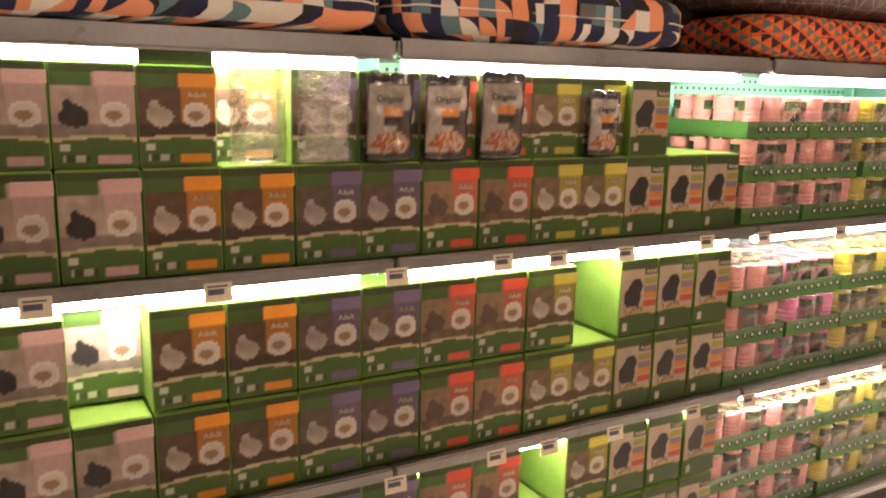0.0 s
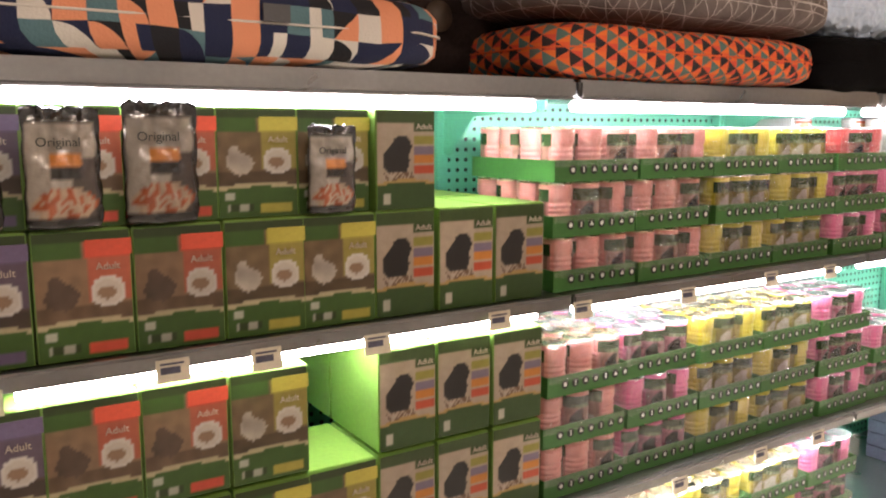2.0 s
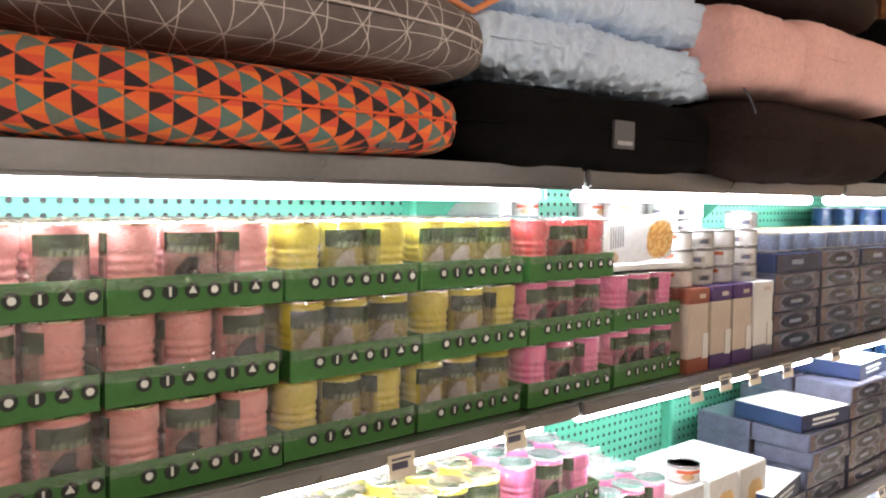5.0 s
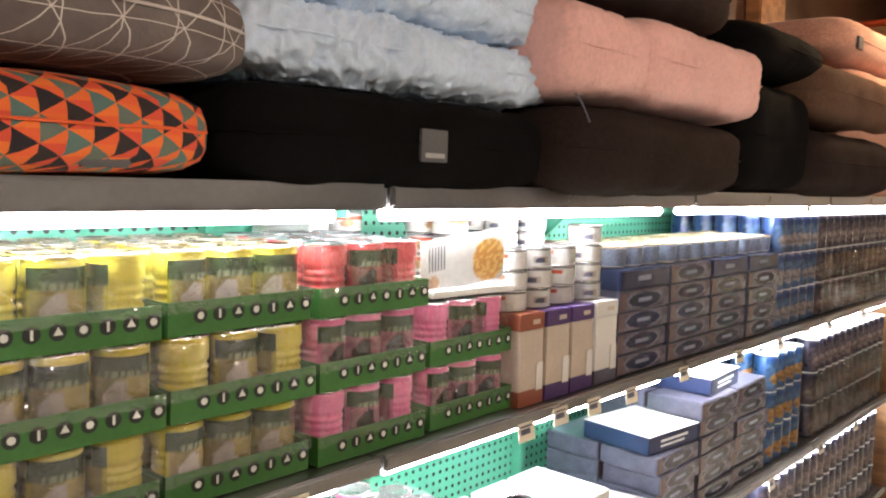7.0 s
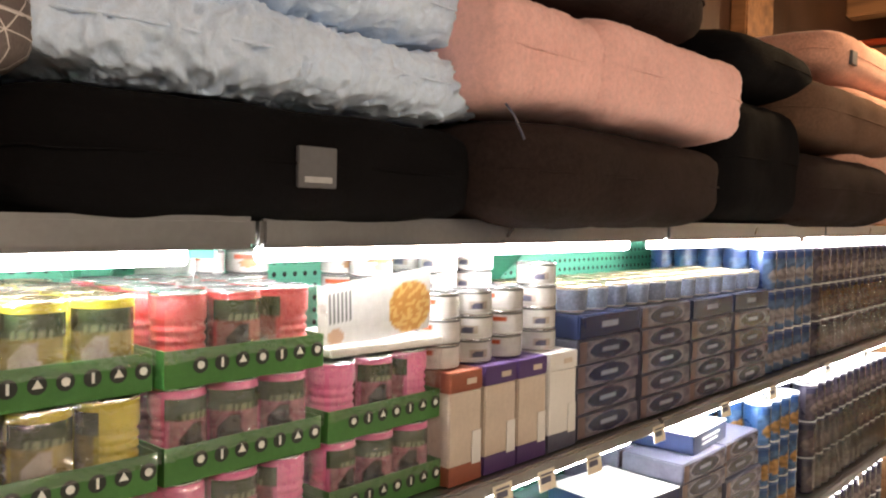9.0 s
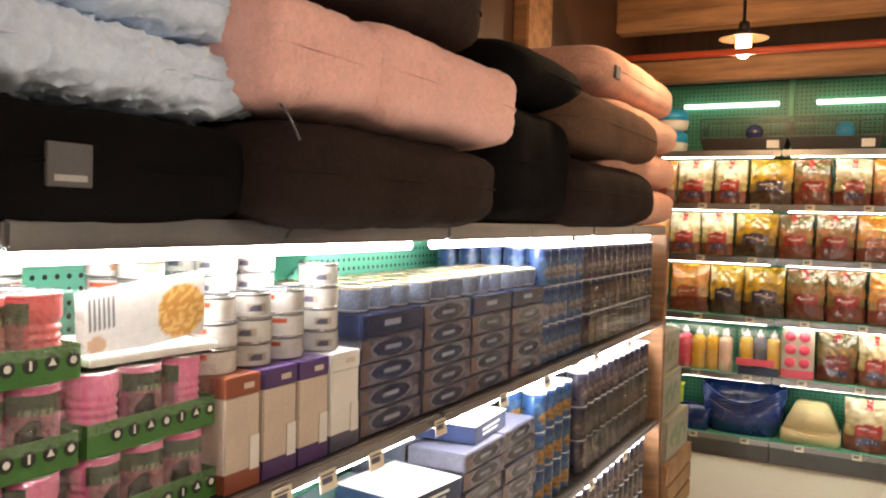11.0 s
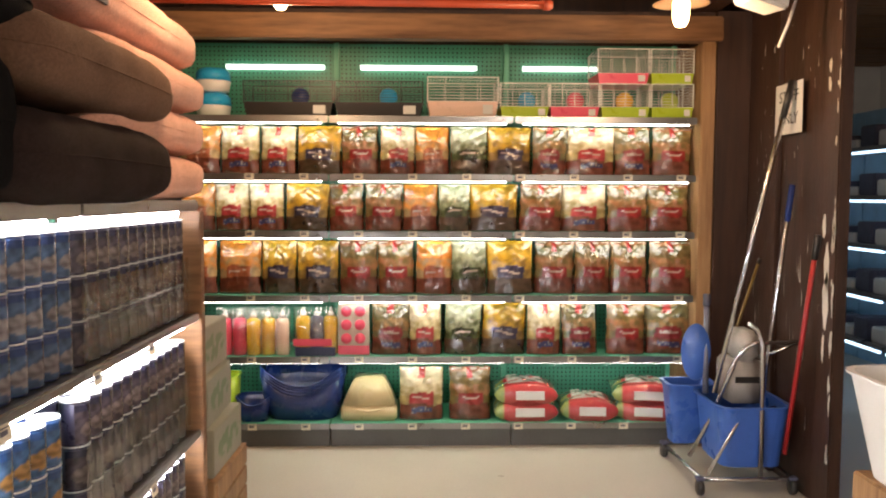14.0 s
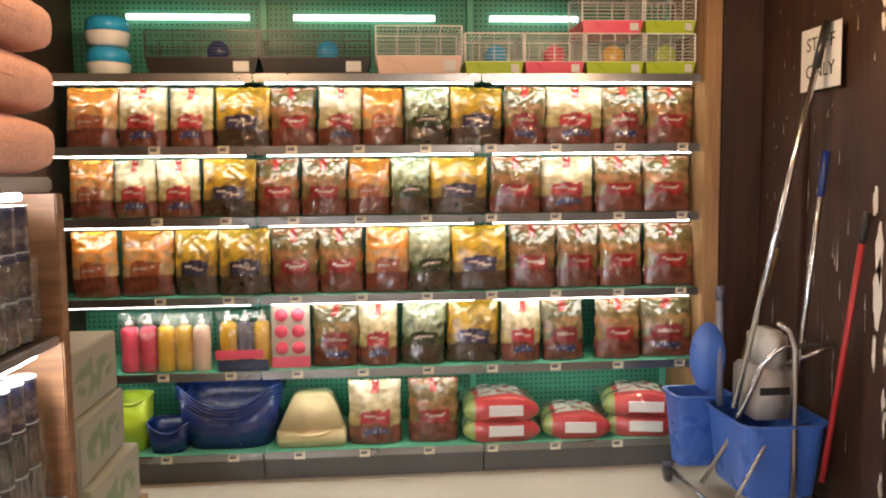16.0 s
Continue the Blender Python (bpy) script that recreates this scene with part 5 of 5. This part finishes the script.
# squeaky toys and the red chew pack on the fifth shelf
def toy_bottle(colour, x, y, h=0.20):
    t = thing("drink_bottle", "bright plastic pet bottle with a nozzle cap", "bottle", pose(x, y, 0.499), "bottles on the shelf")
    part("bottle", lathe([(0.035, 0), (0.0385, 0.006), (0.0385, h * 0.30), (0.036, h * 0.36), (0.0385, h * 0.42), (0.0385, h * 0.70), (0.034, h * 0.78), (0.016, h * 0.82)], 18), colour, t)
    part("cap", lathe([(0.017, h * 0.82), (0.017, h * 0.90), (0.006, h * 0.92), (0.005, h), (0.001, h)], 14), WHITE_PLASTIC, t, "pale nozzle cap")


for i, cm in enumerate((PINK_PLASTIC, PINK_PLASTIC, YELLOW_PLASTIC, YELLOW_PLASTIC, BLUSH_PLASTIC)):
    toy_bottle(cm, FX + 0.07 + 0.01 * (i % 2), 1.66 - i * 0.078, 0.25)
for i, cm in enumerate((YELLOW_PLASTIC, GREY_PACK, YELLOW_PLASTIC)):
    toy_bottle(cm, FX + 0.10, 1.235 - i * 0.075, 0.26)
for yc, wide in ((1.504, 0.41), (1.16, 0.25)):
    film_bag = thing("bottle_bag", "clear film bag round a row of plastic bottles", "film bag", pose(FX + 0.075, yc, 0.4995, 0, 0, -90), "film bags of bottles")
    part("film", bag_mesh("film", wide, 0.26, 0.115, lambda u, v: (1, 1, 1), 22, 16, yc * 3), WRAP, film_bag)
pk = thing("toy_pack", "clear toy pack with a pink and navy card foot", "toy pack", pose(FX + 0.012, 1.16, 0.499, 0, 0, -90))
part("card_foot", boxes(((-0.11, 0, 0), (0.11, 0.004, 0.05)), bevel=0.001), NAVY, pk, "navy card")
part("card_band", boxes(((-0.12, -0.002, 0.055), (0.09, 0.002, 0.095)), bevel=0.001), PINK_PLASTIC, pk, "pink card band")
chew = thing("chew_pack", "upright pack with red round windows", "pack", pose(FX + 0.06, 0.955, 0.499, 0, 0, -90))
part("card", boxes(((-0.085, 0, 0), (0.085, 0.05, 0.28)), bevel=0.004), BEIGE_CARD, chew)
for i in range(3):
    for j in range(2):
        part("disc", lathe([(0.001, 0), (0.030, 0), (0.028, 0.008), (0.001, 0.010)], 20), PINK_PLASTIC, chew, "red round disc", pose(-0.04 + j * 0.075, -0.001, 0.09 + i * 0.075, 90))
part("card_foot", boxes(((-0.086, -0.002, 0), (0.086, 0, 0.05))), PINK_PLASTIC, chew, "red foot band")


# plastic baskets, litter tray and bowl on the base shelf
def dip_basket(name, label, w, d, h, material, m, dip, flare=0.8):
    """An open-fronted basket whose front rim dips."""
    t = thing(name, label, "pet bed", m)
    bm = bmesh.new()
    rings = []
    n = 48
    for level, (s, hh, inset) in enumerate(((flare, 0.0, 0), (0.93, 0.5, 0), (1.0, 1.0, 0), (0.965, 1.0, 1), (0.90, 0.5, 1), (flare - 0.04, 0.04, 1))):
        ring = []
        for i in range(n):
            a = 2 * math.pi * i / n
            x, y = w / 2 * spow(math.cos(a), 0.6) * s, d / 2 * spow(math.sin(a), 0.6) * s
            front = max(0.0, -math.sin(a)) ** 2 * max(0.0, 1 - (2.2 * x / w) ** 2)
            ring.append(bm.verts.new((x, y, h * hh * (1 - dip * front))))
        rings.append(ring)
    for a, b in zip(rings, rings[1:]):
        for i in range(n):
            bm.faces.new((a[i], a[(i + 1) % n], b[(i + 1) % n], b[i]))
    bm.faces.new(rings[0][::-1])
    bm.faces.new(rings[-1])
    part("shell", smooth(bm), material, t)
    rim = [(w / 2 * 0.99 * spow(math.cos(a), 0.6), d / 2 * 0.99 * spow(math.sin(a), 0.6), h * (1 - dip * max(0.0, -math.sin(a)) ** 2 * max(0.0, 1 - (2.2 * (w / 2 * spow(math.cos(a), 0.6)) / w) ** 2))) for a in [2 * math.pi * i / 60 for i in range(61)]]
    part("rim", tube(rim, 0.006), material, t, "rolled rim")
    return t


for k in range(4):
    dip_basket("plastic_basket", "deep blue plastic pet basket in a nested pile", 0.48, 0.36, 0.235, NAVY_PLASTIC, pose(FX + 0.21, 1.25, 0.130 + k * 0.016, 0, 0, -90), 0.38)
dip_basket("plastic_basket", "small deep blue plastic pet basket", 0.19, 0.16, 0.13, NAVY_PLASTIC, pose(FX + 0.10, 1.51, 0.130, 0, 0, -90), 0.3)
dip_basket("plastic_basket", "lime yellow plastic basket", 0.16, 0.16, 0.24, LIME_PLASTIC, pose(FX + 0.15, 1.68, 0.130, 0, 0, -90), 0.1)
lit = thing("litter_tray", "cream hooded litter tray on the base shelf", "litter tray", pose(FX + 0.16, 0.872, 0.130, 0, 0, -90))
bm = boxes(((-0.155, -0.12, 0), (0.155, 0.12, 0.08)), bevel=0.012)
part("tray", smooth(bm), CREAM_PLASTIC, lit, "cream tray")
bm = bmesh.new()
bmesh.ops.create_cone(bm, cap_ends=True, segments=4, radius1=0.21, radius2=0.115, depth=0.15, matrix=pose(0, 0, 0.157) @ Matrix.Diagonal((1, 0.8, 1, 1)) @ pose(0, 0, 0, 0, 0, 45))
bmesh.ops.bevel(bm, geom=bm.edges[:], offset=0.012, segments=3, affect="EDGES")
part("hood", smooth(bm), CREAM_PLASTIC, lit, "sloping cream hood")
part("entry_lip", tube([(-0.09, -0.168, 0.09), (-0.05, -0.172, 0.075), (0, -0.176, 0.07), (0.05, -0.172, 0.075), (0.09, -0.168, 0.09)], 0.008), CREAM_PLASTIC, lit, "rolled entry lip")

# ---- cages on the top shelf ----
WIRE_W, WIRE_B = plain("white_wire", (0.78, 0.78, 0.74), 0.4), plain("black_wire", (0.03, 0.03, 0.03), 0.4)


def cage(y1, y0, z, h_base, h, base, wire, label, toy=None):
    w, d = y1 - y0 - 0.006, 0.26
    t = thing("pet_cage", label, "cage", pose(FX + 0.05, (y0 + y1) / 2, z, 0, 0, -90), "cages on the top shelf")
    bm = bmesh.new()
    rings = []
    for s, hh in ((0.93, 0.0), (1.0, h_base), (0.975, h_base), (0.91, 0.006)):
        rings.append([bm.verts.new((sx * w / 2 * s, d / 2 + sy * d / 2 * s, hh)) for sx, sy in ((-1, -1), (1, -1), (1, 1), (-1, 1))])
    for a, b in zip(rings, rings[1:]):
        for i in range(4):
            bm.faces.new((a[i], a[(i + 1) % 4], b[(i + 1) % 4], b[i]))
    bm.faces.new(rings[0][::-1]), bm.faces.new(rings[-1])
    part("tub", bm, base, t, "plastic tub")
    nb = max(5, int(w / 0.016)) if h < 0.24 else 12
    bars = bmesh.new()
    for yy in (0.004, d - 0.004):
        for i in range(9):
            zz = h_base + (h - h_base) * i / 8
            bmesh.ops.create_cube(bars, size=1, matrix=Matrix.LocRotScale((0, yy, zz), None, (w, 0.0022, 0.0022 if 0 < i < 8 else 0.006)))
        for i in range(5):
            bmesh.ops.create_cube(bars, size=1, matrix=Matrix.LocRotScale((-w / 2 + w * i / 4, yy, (h + h_base) / 2), None, (0.003 if 0 < i < 4 else 0.006, 0.003, h - h_base)))
    for sx in (-1, 1):
        for i in range(9):
            bmesh.ops.create_cube(bars, size=1, matrix=Matrix.LocRotScale((sx * w / 2, d / 2, h_base + (h - h_base) * i / 8), None, (0.0022, d, 0.0022)))
    for i in range(nb):
        bmesh.ops.create_cube(bars, size=1, matrix=Matrix.LocRotScale((-w / 2 + w * i / (nb - 1), d / 2, h), None, (0.002, d, 0.002)))
    tagged(part("wire_top", bars, wire, t, "wire bars"), kind="stuff")
    part("ticket", boxes(((w * 0.28, -0.004, h_base * 0.2), (w * 0.42, -0.002, h_base * 0.8))), WHITE_CARD, t, "white price ticket")
    if toy is not None:
        part("wheel", lathe([(0.001, -0.02), (0.045, -0.02), (0.05, 0.0), (0.045, 0.02), (0.001, 0.02)], 22), toy, t, "round plastic wheel", pose(w * 0.1, d * 0.5, h_base + 0.045, 90))


Z5 = 1.799
cage(1.545, 1.06, Z5, 0.075, 0.19, BLACK_PLASTIC, WIRE_B, "wide black pet cage", NAVY_PLASTIC)
cage(1.055, 0.575, Z5, 0.075, 0.19, BLACK_PLASTIC, WIRE_B, "wide black pet cage with a blue bowl", SKY_PLASTIC)
cage(0.553, 0.165, Z5, 0.085, 0.215, BLUSH_PLASTIC, WIRE_W, "white wire cage on a blush pink tub")
cage(0.158, -0.11, Z5, 0.06, 0.185, LIME_PLASTIC, WIRE_W, "small white wire cage on a lime tub", SKY_PLASTIC)
cage(-0.112, -0.385, Z5, 0.06, 0.185, PINK_PLASTIC, WIRE_W, "small white wire cage on a pink tub", PINK_PLASTIC)
cage(-0.39, -0.66, Z5, 0.06, 0.185, LIME_PLASTIC, WIRE_W, "small white wire cage on a lime tub with a yellow wheel", YELLOW_PLASTIC)
cage(-0.665, -0.90, Z5, 0.06, 0.185, LIME_PLASTIC, WIRE_W, "small white wire cage on a lime tub", LIME_PLASTIC)
cage(-0.37, -0.655, Z5 + 0.188, 0.055, 0.185, PINK_PLASTIC, WIRE_W, "white wire cage on a pink tub, stacked", None)
cage(-0.66, -0.90, Z5 + 0.188, 0.055, 0.185, LIME_PLASTIC, WIRE_W, "white wire cage on a lime tub, stacked", None)
for k in range(2):
    t = thing("pet_bath", "round sky blue and white plastic pet house", "pet house", pose(FX + 0.17, 1.73, Z5 + k * 0.135), "stacked round pet houses")
    part("bowl", lathe([(0.06, 0), (0.085, 0.01), (0.095, 0.06), (0.09, 0.065)], 26), WHITE_PLASTIC, t, "white bowl")
    part("dome", lathe([(0.094, 0.065), (0.09, 0.11), (0.07, 0.130), (0.001, 0.134)], 26), SKY_PLASTIC, t, "sky blue dome")

for z in FSH[1:] + (0.128,):
    for i in range(9):
        y = 1.5 - i * 0.29
        ob = put("ticket", None, pose(FX - 0.016, y, z - 0.012, 0, 0, -90))

# ---- mop bucket and poles ----
mop = thing("mop_bucket", "blue plastic mop bucket on a chrome wheeled frame", "mop bucket", pose(6.52, -0.90, 0))


def tub(x0, x1, y0, y1, z0, z1, t=0.006, flare=0.03):
    bm = bmesh.new()
    rings = []
    for grow, z in ((0, z0), (flare, z1), (flare + 0.012, z1), (flare + 0.012, z1 + 0.008), (flare - t, z1 + 0.008), (-t, z0 + t)):
        ring = []
        for i in range(32):
            a = 2 * math.pi * i / 32
            ring.append(bm.verts.new(((x0 + x1) / 2 + ((x1 - x0) / 2 + grow) * spow(math.cos(a), 0.35), (y0 + y1) / 2 + ((y1 - y0) / 2 + grow) * spow(math.sin(a), 0.35), z)))
        rings.append(ring)
    for a, b in zip(rings, rings[1:]):
        for i in range(32):
            bm.faces.new((a[i], a[(i + 1) % 32], b[(i + 1) % 32], b[i]))
    bm.faces.new(rings[0][::-1]), bm.faces.new(rings[-1])
    return bm


part("bucket", tub(-0.19, 0.14, -0.20, 0.085, 0.12, 0.40), BLUE_PLASTIC, mop, "blue bucket")
part("bucket", tub(0.18, 0.30, 0.02, 0.20, 0.12, 0.42), BLUE_PLASTIC, mop, "blue rear bucket")
bm = lathe([(0.001, 0), (0.11, 0.0), (0.115, 0.008), (0.11, 0.016), (0.001, 0.016)], 30)
bm.transform(pose(0.12, 0.115, 0.60, 90, 0, 75) @ Matrix.Diagonal((0.62, 1.25, 1, 1)))
part("oval_plate", bm, BLUE_PLASTIC, mop, "upright oval blue plate")
part("frame_tube", tube([(0.30, 0.19, 0.06), (-0.20, 0.19, 0.07), (-0.24, 0.10, 0.08), (-0.24, -0.18, 0.08), (-0.2, -0.23, 0.08), (0.28, -0.23, 0.07)], 0.011), CHROME, mop, "chrome base tube")
part("handle_tube", tube([(0.05, 0.16, 0.10), (-0.05, 0.10, 0.30), (-0.15, 0.02, 0.62), (-0.17, -0.02, 0.68), (-0.17, -0.06, 0.70), (-0.17, -0.26, 0.70)], 0.011), CHROME, mop, "bent chrome handle")
part("post", tube([(-0.22, -0.08, 0.08), (-0.22, -0.075, 0.70), (-0.22, -0.05, 0.77), (-0.22, -0.005, 0.80)], 0.012), CHROME, mop, "chrome post")
part("brace", tube([(-0.23, 0.17, 0.10), (-0.20, 0.0, 0.38), (-0.18, -0.16, 0.40)], 0.008), CHROME, mop, "chrome brace")
part("wringer", smooth(boxes(((-0.12, -0.13, 0.40), (0.08, 0.03, 0.60)), bevel=0.012)), plain("grey_wringer", (0.30, 0.27, 0.24), 0.45), mop, "grey wringer press")
part("wringer_jaw", smooth(boxes(((-0.13, -0.10, 0.60), (0.04, 0.0, 0.745)), bevel=0.02)), plain("pale_wringer", (0.42, 0.40, 0.36), 0.4), mop, "pale wringer jaw")
part("wringer_slot", boxes(((-0.123, -0.11, 0.50), (-0.1195, 0.01, 0.53))), BLACK_PLASTIC, mop, "dark slot")
part("wringer_lever", tube([(-0.10, -0.10, 0.62), (-0.13, -0.20, 0.66), (-0.15, -0.27, 0.70)], 0.009), CHROME, mop, "chrome lever")
for wx, wy in ((0.33, 0.20), (-0.22, 0.20), (-0.22, -0.23), (0.28, -0.22)):
    wheel = part("castor", lathe([(0.001, -0.012), (0.034, -0.012), (0.038, 0), (0.034, 0.012), (0.001, 0.012)], 18), BLACK_PLASTIC, mop, "black castor", pose(wx, wy, 0.038, 90))
    part("castor_plate", boxes(((wx - 0.02, wy - 0.02, 0.072), (wx + 0.02, wy + 0.02, 0.086)), bevel=0.003), GREY_PACK, mop)


def pole(label, a, b, r, material, grip, grip_len=0.16):
    t = thing("mop_pole", label, "pole", None, "cleaning poles")
    a, b = Vector(a), Vector(b)
    d = (b - a).normalized()
    part("shaft", tube([a, a.lerp(b, 0.5), b], r), material, t)
    part("grip", tube([b - d * grip_len, b - d * grip_len * 0.5, b + d * 0.01], r * 1.35), grip, t, "moulded grip")


pole("long aluminium mop pole with a dark grip leaning on the wall", (6.42, -0.80, 0.45), (6.42, -1.125, 1.90), 0.0125, CHROME, BLACK_PLASTIC)
pole("aluminium pole with a dark blue grip leaning on the wall", (6.40, -1.02, 0.42), (6.44, -1.15, 1.42), 0.011, CHROME, NAVY_PLASTIC)
pole("red painted pole leaning on the wall", (6.28, -1.08, 0.20), (6.14, -1.13, 1.20), 0.011, RED_TUBE, BLACK_PLASTIC, 0.10)
pole("thin yellow pole leaning on the wall", (6.75, -0.95, 0.45), (6.78, -1.15, 1.05), 0.008, plain("yellow_pole", (0.16, 0.10, 0.02), 0.4), BLACK_PLASTIC, 0.02)
pole("grey plastic brush handle in the bucket", (6.62, -0.83, 0.40), (6.66, -0.84, 0.88), 0.014, plain("grey_handle", (0.14, 0.15, 0.2), 0.4), GREY_PACK, 0.05)

# notice on the wall, wall scuffs
sign = thing("paper_notice", "white paper notice taped to the dark wooden wall", "notice", pose(6.50, -1.151, 1.79, 0, 0, 180))
part("paper", boxes(((-0.14, -0.001, -0.12), (0.14, 0.0, 0.12))), WHITE_CARD, sign)
part("lettering", text_mesh("STAFF", 0.075), BLACK, sign, "", pose(0, -0.002, 0.055))
part("lettering", text_mesh("ONLY", 0.075), BLACK, sign, "", pose(0, -0.002, -0.05))
for k, (x, z, rx, rz) in enumerate(((6.09, 1.08, 0.022, 0.10), (6.09, 0.93, 0.024, 0.12), (6.12, 1.25, 0.015, 0.05), (6.11, 1.85, 0.012, 0.03), (6.11, 1.93, 0.012, 0.028), (6.10, 0.72, 0.01, 0.06))):
    bm = bmesh.new()
    vs = []
    for i in range(26):
        a = 2 * math.pi * i / 26
        s = 1 + 0.5 * noise.noise(Vector((math.cos(a) * 2 + k * 5, math.sin(a) * 2, 0)))
        vs.append(bm.verts.new((x + rx * s * math.cos(a), -1.1475, z + rz * s * math.sin(a))))
    bm.faces.new(vs)
    tagged(part("paint_chip", bm, PLASTER), "chipped patch of pale plaster on dark wood", "paint chip", "paint chips", "stuff")

scratch = bmesh.new()
rng = random.Random(41)
for k in range(90):
    x, z = rng.uniform(6.18, 6.95), rng.uniform(0.2, 2.2)
    w, h = rng.uniform(0.0008, 0.0028), rng.uniform(0.01, 0.09) * (1.6 if z < 1.2 else 0.8)
    vs = [scratch.verts.new((x + dx + rng.uniform(-w, w), -1.1765, z + dz)) for dx, dz in ((-w, 0), (w, 0.004), (w * 0.6, h * 0.6), (0, h), (-w * 0.8, h * 0.5))]
    scratch.faces.new(vs[::-1])
for k in range(34):
    z = rng.uniform(0.25, 1.35) if k % 4 else rng.uniform(1.35, 2.3)
    x, w, h = 6.025 + rng.uniform(0, 0.02), rng.uniform(0.003, 0.011), rng.uniform(0.01, 0.06)
    vs = [scratch.verts.new((x + w * math.cos(a) * rng.uniform(0.5, 1.2), -1.1465, z + h * math.sin(a) * rng.uniform(0.6, 1.1))) for a in [2 * math.pi * i / 9 for i in range(9)]]
    scratch.faces.new(vs[::-1])
tagged(part("scratch", scratch, PLASTER), "pale scratches and flaked varnish on dark wood", "scratch", "paint chips", "stuff")

# white basket on a wooden stand
stand = thing("wooden_stand", "pale wooden display stand", "stand", pose(4.98, -1.06, 0))
part("box", boxes(((-0.22, -0.26, 0), (0.22, 0.26, 0.50)), bevel=0.006), WOOD_POST, stand)
bas = thing("white_basket", "white plastic dump basket with dark goods", "basket", pose(4.98, -1.06, 0.502))
part("shell", tub(-0.20, 0.20, -0.24, 0.24, 0, 0.32, 0.008, 0.06), WHITE_PLASTIC, bas)
part("goods", cushion(0.38, 0.44, 0.27, 0.5, 0.5, 0.03, 12), P_BROWN, bas, "dark soft goods", pose(0, 0, 0.012))

# ---- ceiling fixtures ----
tagged(part("sprinkler_pipe", tube([(6.16, 0.03, 2.18), (6.16, 1.0, 2.185), (6.16, 1.97, 2.19)], 0.017, 12), RED_PIPE), "red painted sprinkler pipe under the ceiling", "pipe", kind="structure")
sp = thing("sprinkler_head", "small brass sprinkler head on the red pipe", "sprinkler", pose(6.16, 0.07, 2.195))
part("stem", lathe([(0.012, 0), (0.012, 0.03), (0.006, 0.04), (0.006, 0.06)], 12), TIN, sp)
part("deflector", lathe([(0.001, 0.06), (0.02, 0.06), (0.02, 0.063), (0.001, 0.064)], 14), TIN, sp)
part("pipe_cap", lathe([(0.022, 0), (0.022, 0.03)], 14), RED_PIPE, sp, "red pipe cap", pose(0, -0.03, -0.015, -90))


def bulb_lamp(x, y, z):
    t = thing("ceiling_lamp", "warm glowing glass lamp with a flat metal shade, some added as unseen fill", "lamp", pose(x, y, z), "ceiling lamps")
    part("glass", lathe([(0.001, -0.085), (0.020, -0.080), (0.031, -0.062), (0.035, -0.03), (0.035, 0.02)], 20), FILAMENT, t, "glowing glass jar")
    part("shade", lathe([(0.036, 0.022), (0.115, 0.010), (0.117, 0.012), (0.06, 0.030), (0.030, 0.045), (0.030, 0.024)], 30), plain("aged_shade", (0.20, 0.13, 0.08), 0.45, 0.5), t, "flat metal shade")
    part("stem", lathe([(0.026, 0.045), (0.026, 0.09), (0.008, 0.10), (0.008, 2.715 - z)], 14), BLACK_PLASTIC, t, "dark lamp holder")
    # lamps at x < 4.5 are unseen fill, stronger and paler, for the long run
    near = x < 4.5
    lamp("lamp_light", "POINT", BULB_W * (2.0 if near else 1.0), (1.0, 0.84, 0.66) if near else (1.0, 0.66, 0.36), pose(x, y, z - 0.14), 0.05)


# the last three are added out of view to brighten the shelf fronts
for p in ((6.3, 1.20, 2.265), (6.1, -0.50, 2.165), (5.07, 1.21, 2.29), (3.9, -0.50, 2.29), (2.2, -0.50, 2.29), (0.6, -0.50, 2.29)):
    bulb_lamp(*p)
spk = thing("wall_speaker", "white loudspeaker box on a bracket near the ceiling", "speaker", pose(6.0, -0.80, 2.20, 10, 0, 20))
part("case", boxes(((-0.07, -0.09, -0.06), (0.07, 0.09, 0.06)), bevel=0.012), WHITE_PLASTIC, spk)
part("bracket", tube([(0, 0, 0.05), (0, -0.02, 0.14), (0, -0.02, 0.19)], 0.01), BLACK_PLASTIC, spk)
tagged(part("loose_cable", tube([(6.2, -1.02, 2.40), (6.2, -1.04, 2.25), (6.2, -1.0, 2.12), (6.2, -0.96, 2.02)], 0.007), WHITE_PLASTIC), "loose white cable hanging from the beam", "cable")

# ---- cold-lit room beyond the opening ----
for k in range(3):
    unit = thing("chilled_shelf", "blue-lit shelf unit in the next room", "shelving", pose(7.4 + k * 1.05, -3.2, 0), "chilled shelves")
    part("back_panel", boxes(((0, 0, 0), (1.03, 0.02, 2.1))), plain("pale_blue_panel", (0.30, 0.50, 0.66), 0.4), unit)
    for z in (0.25, 0.62, 0.99, 1.36, 1.73):
        part("board", boxes(((0, 0.02, z), (1.03, 0.42, z + 0.03)), bevel=0.003), STEEL, unit)
        part("tube", boxes(((0.03, 0.40, z - 0.022), (1.0, 0.42, z - 0.004)), bevel=0.003), LED_BLUE, unit, "cold glowing tube")
        for i in range(4):
            g = part("tub", boxes(((0.04 + i * 0.25, 0.1, z + 0.031), (0.25 + i * 0.25, 0.36, z + 0.10 + 0.05 * ((i + k) % 3))), bevel=0.01), WHITE_PLASTIC if (i + k) % 2 else GREY_PACK, unit)
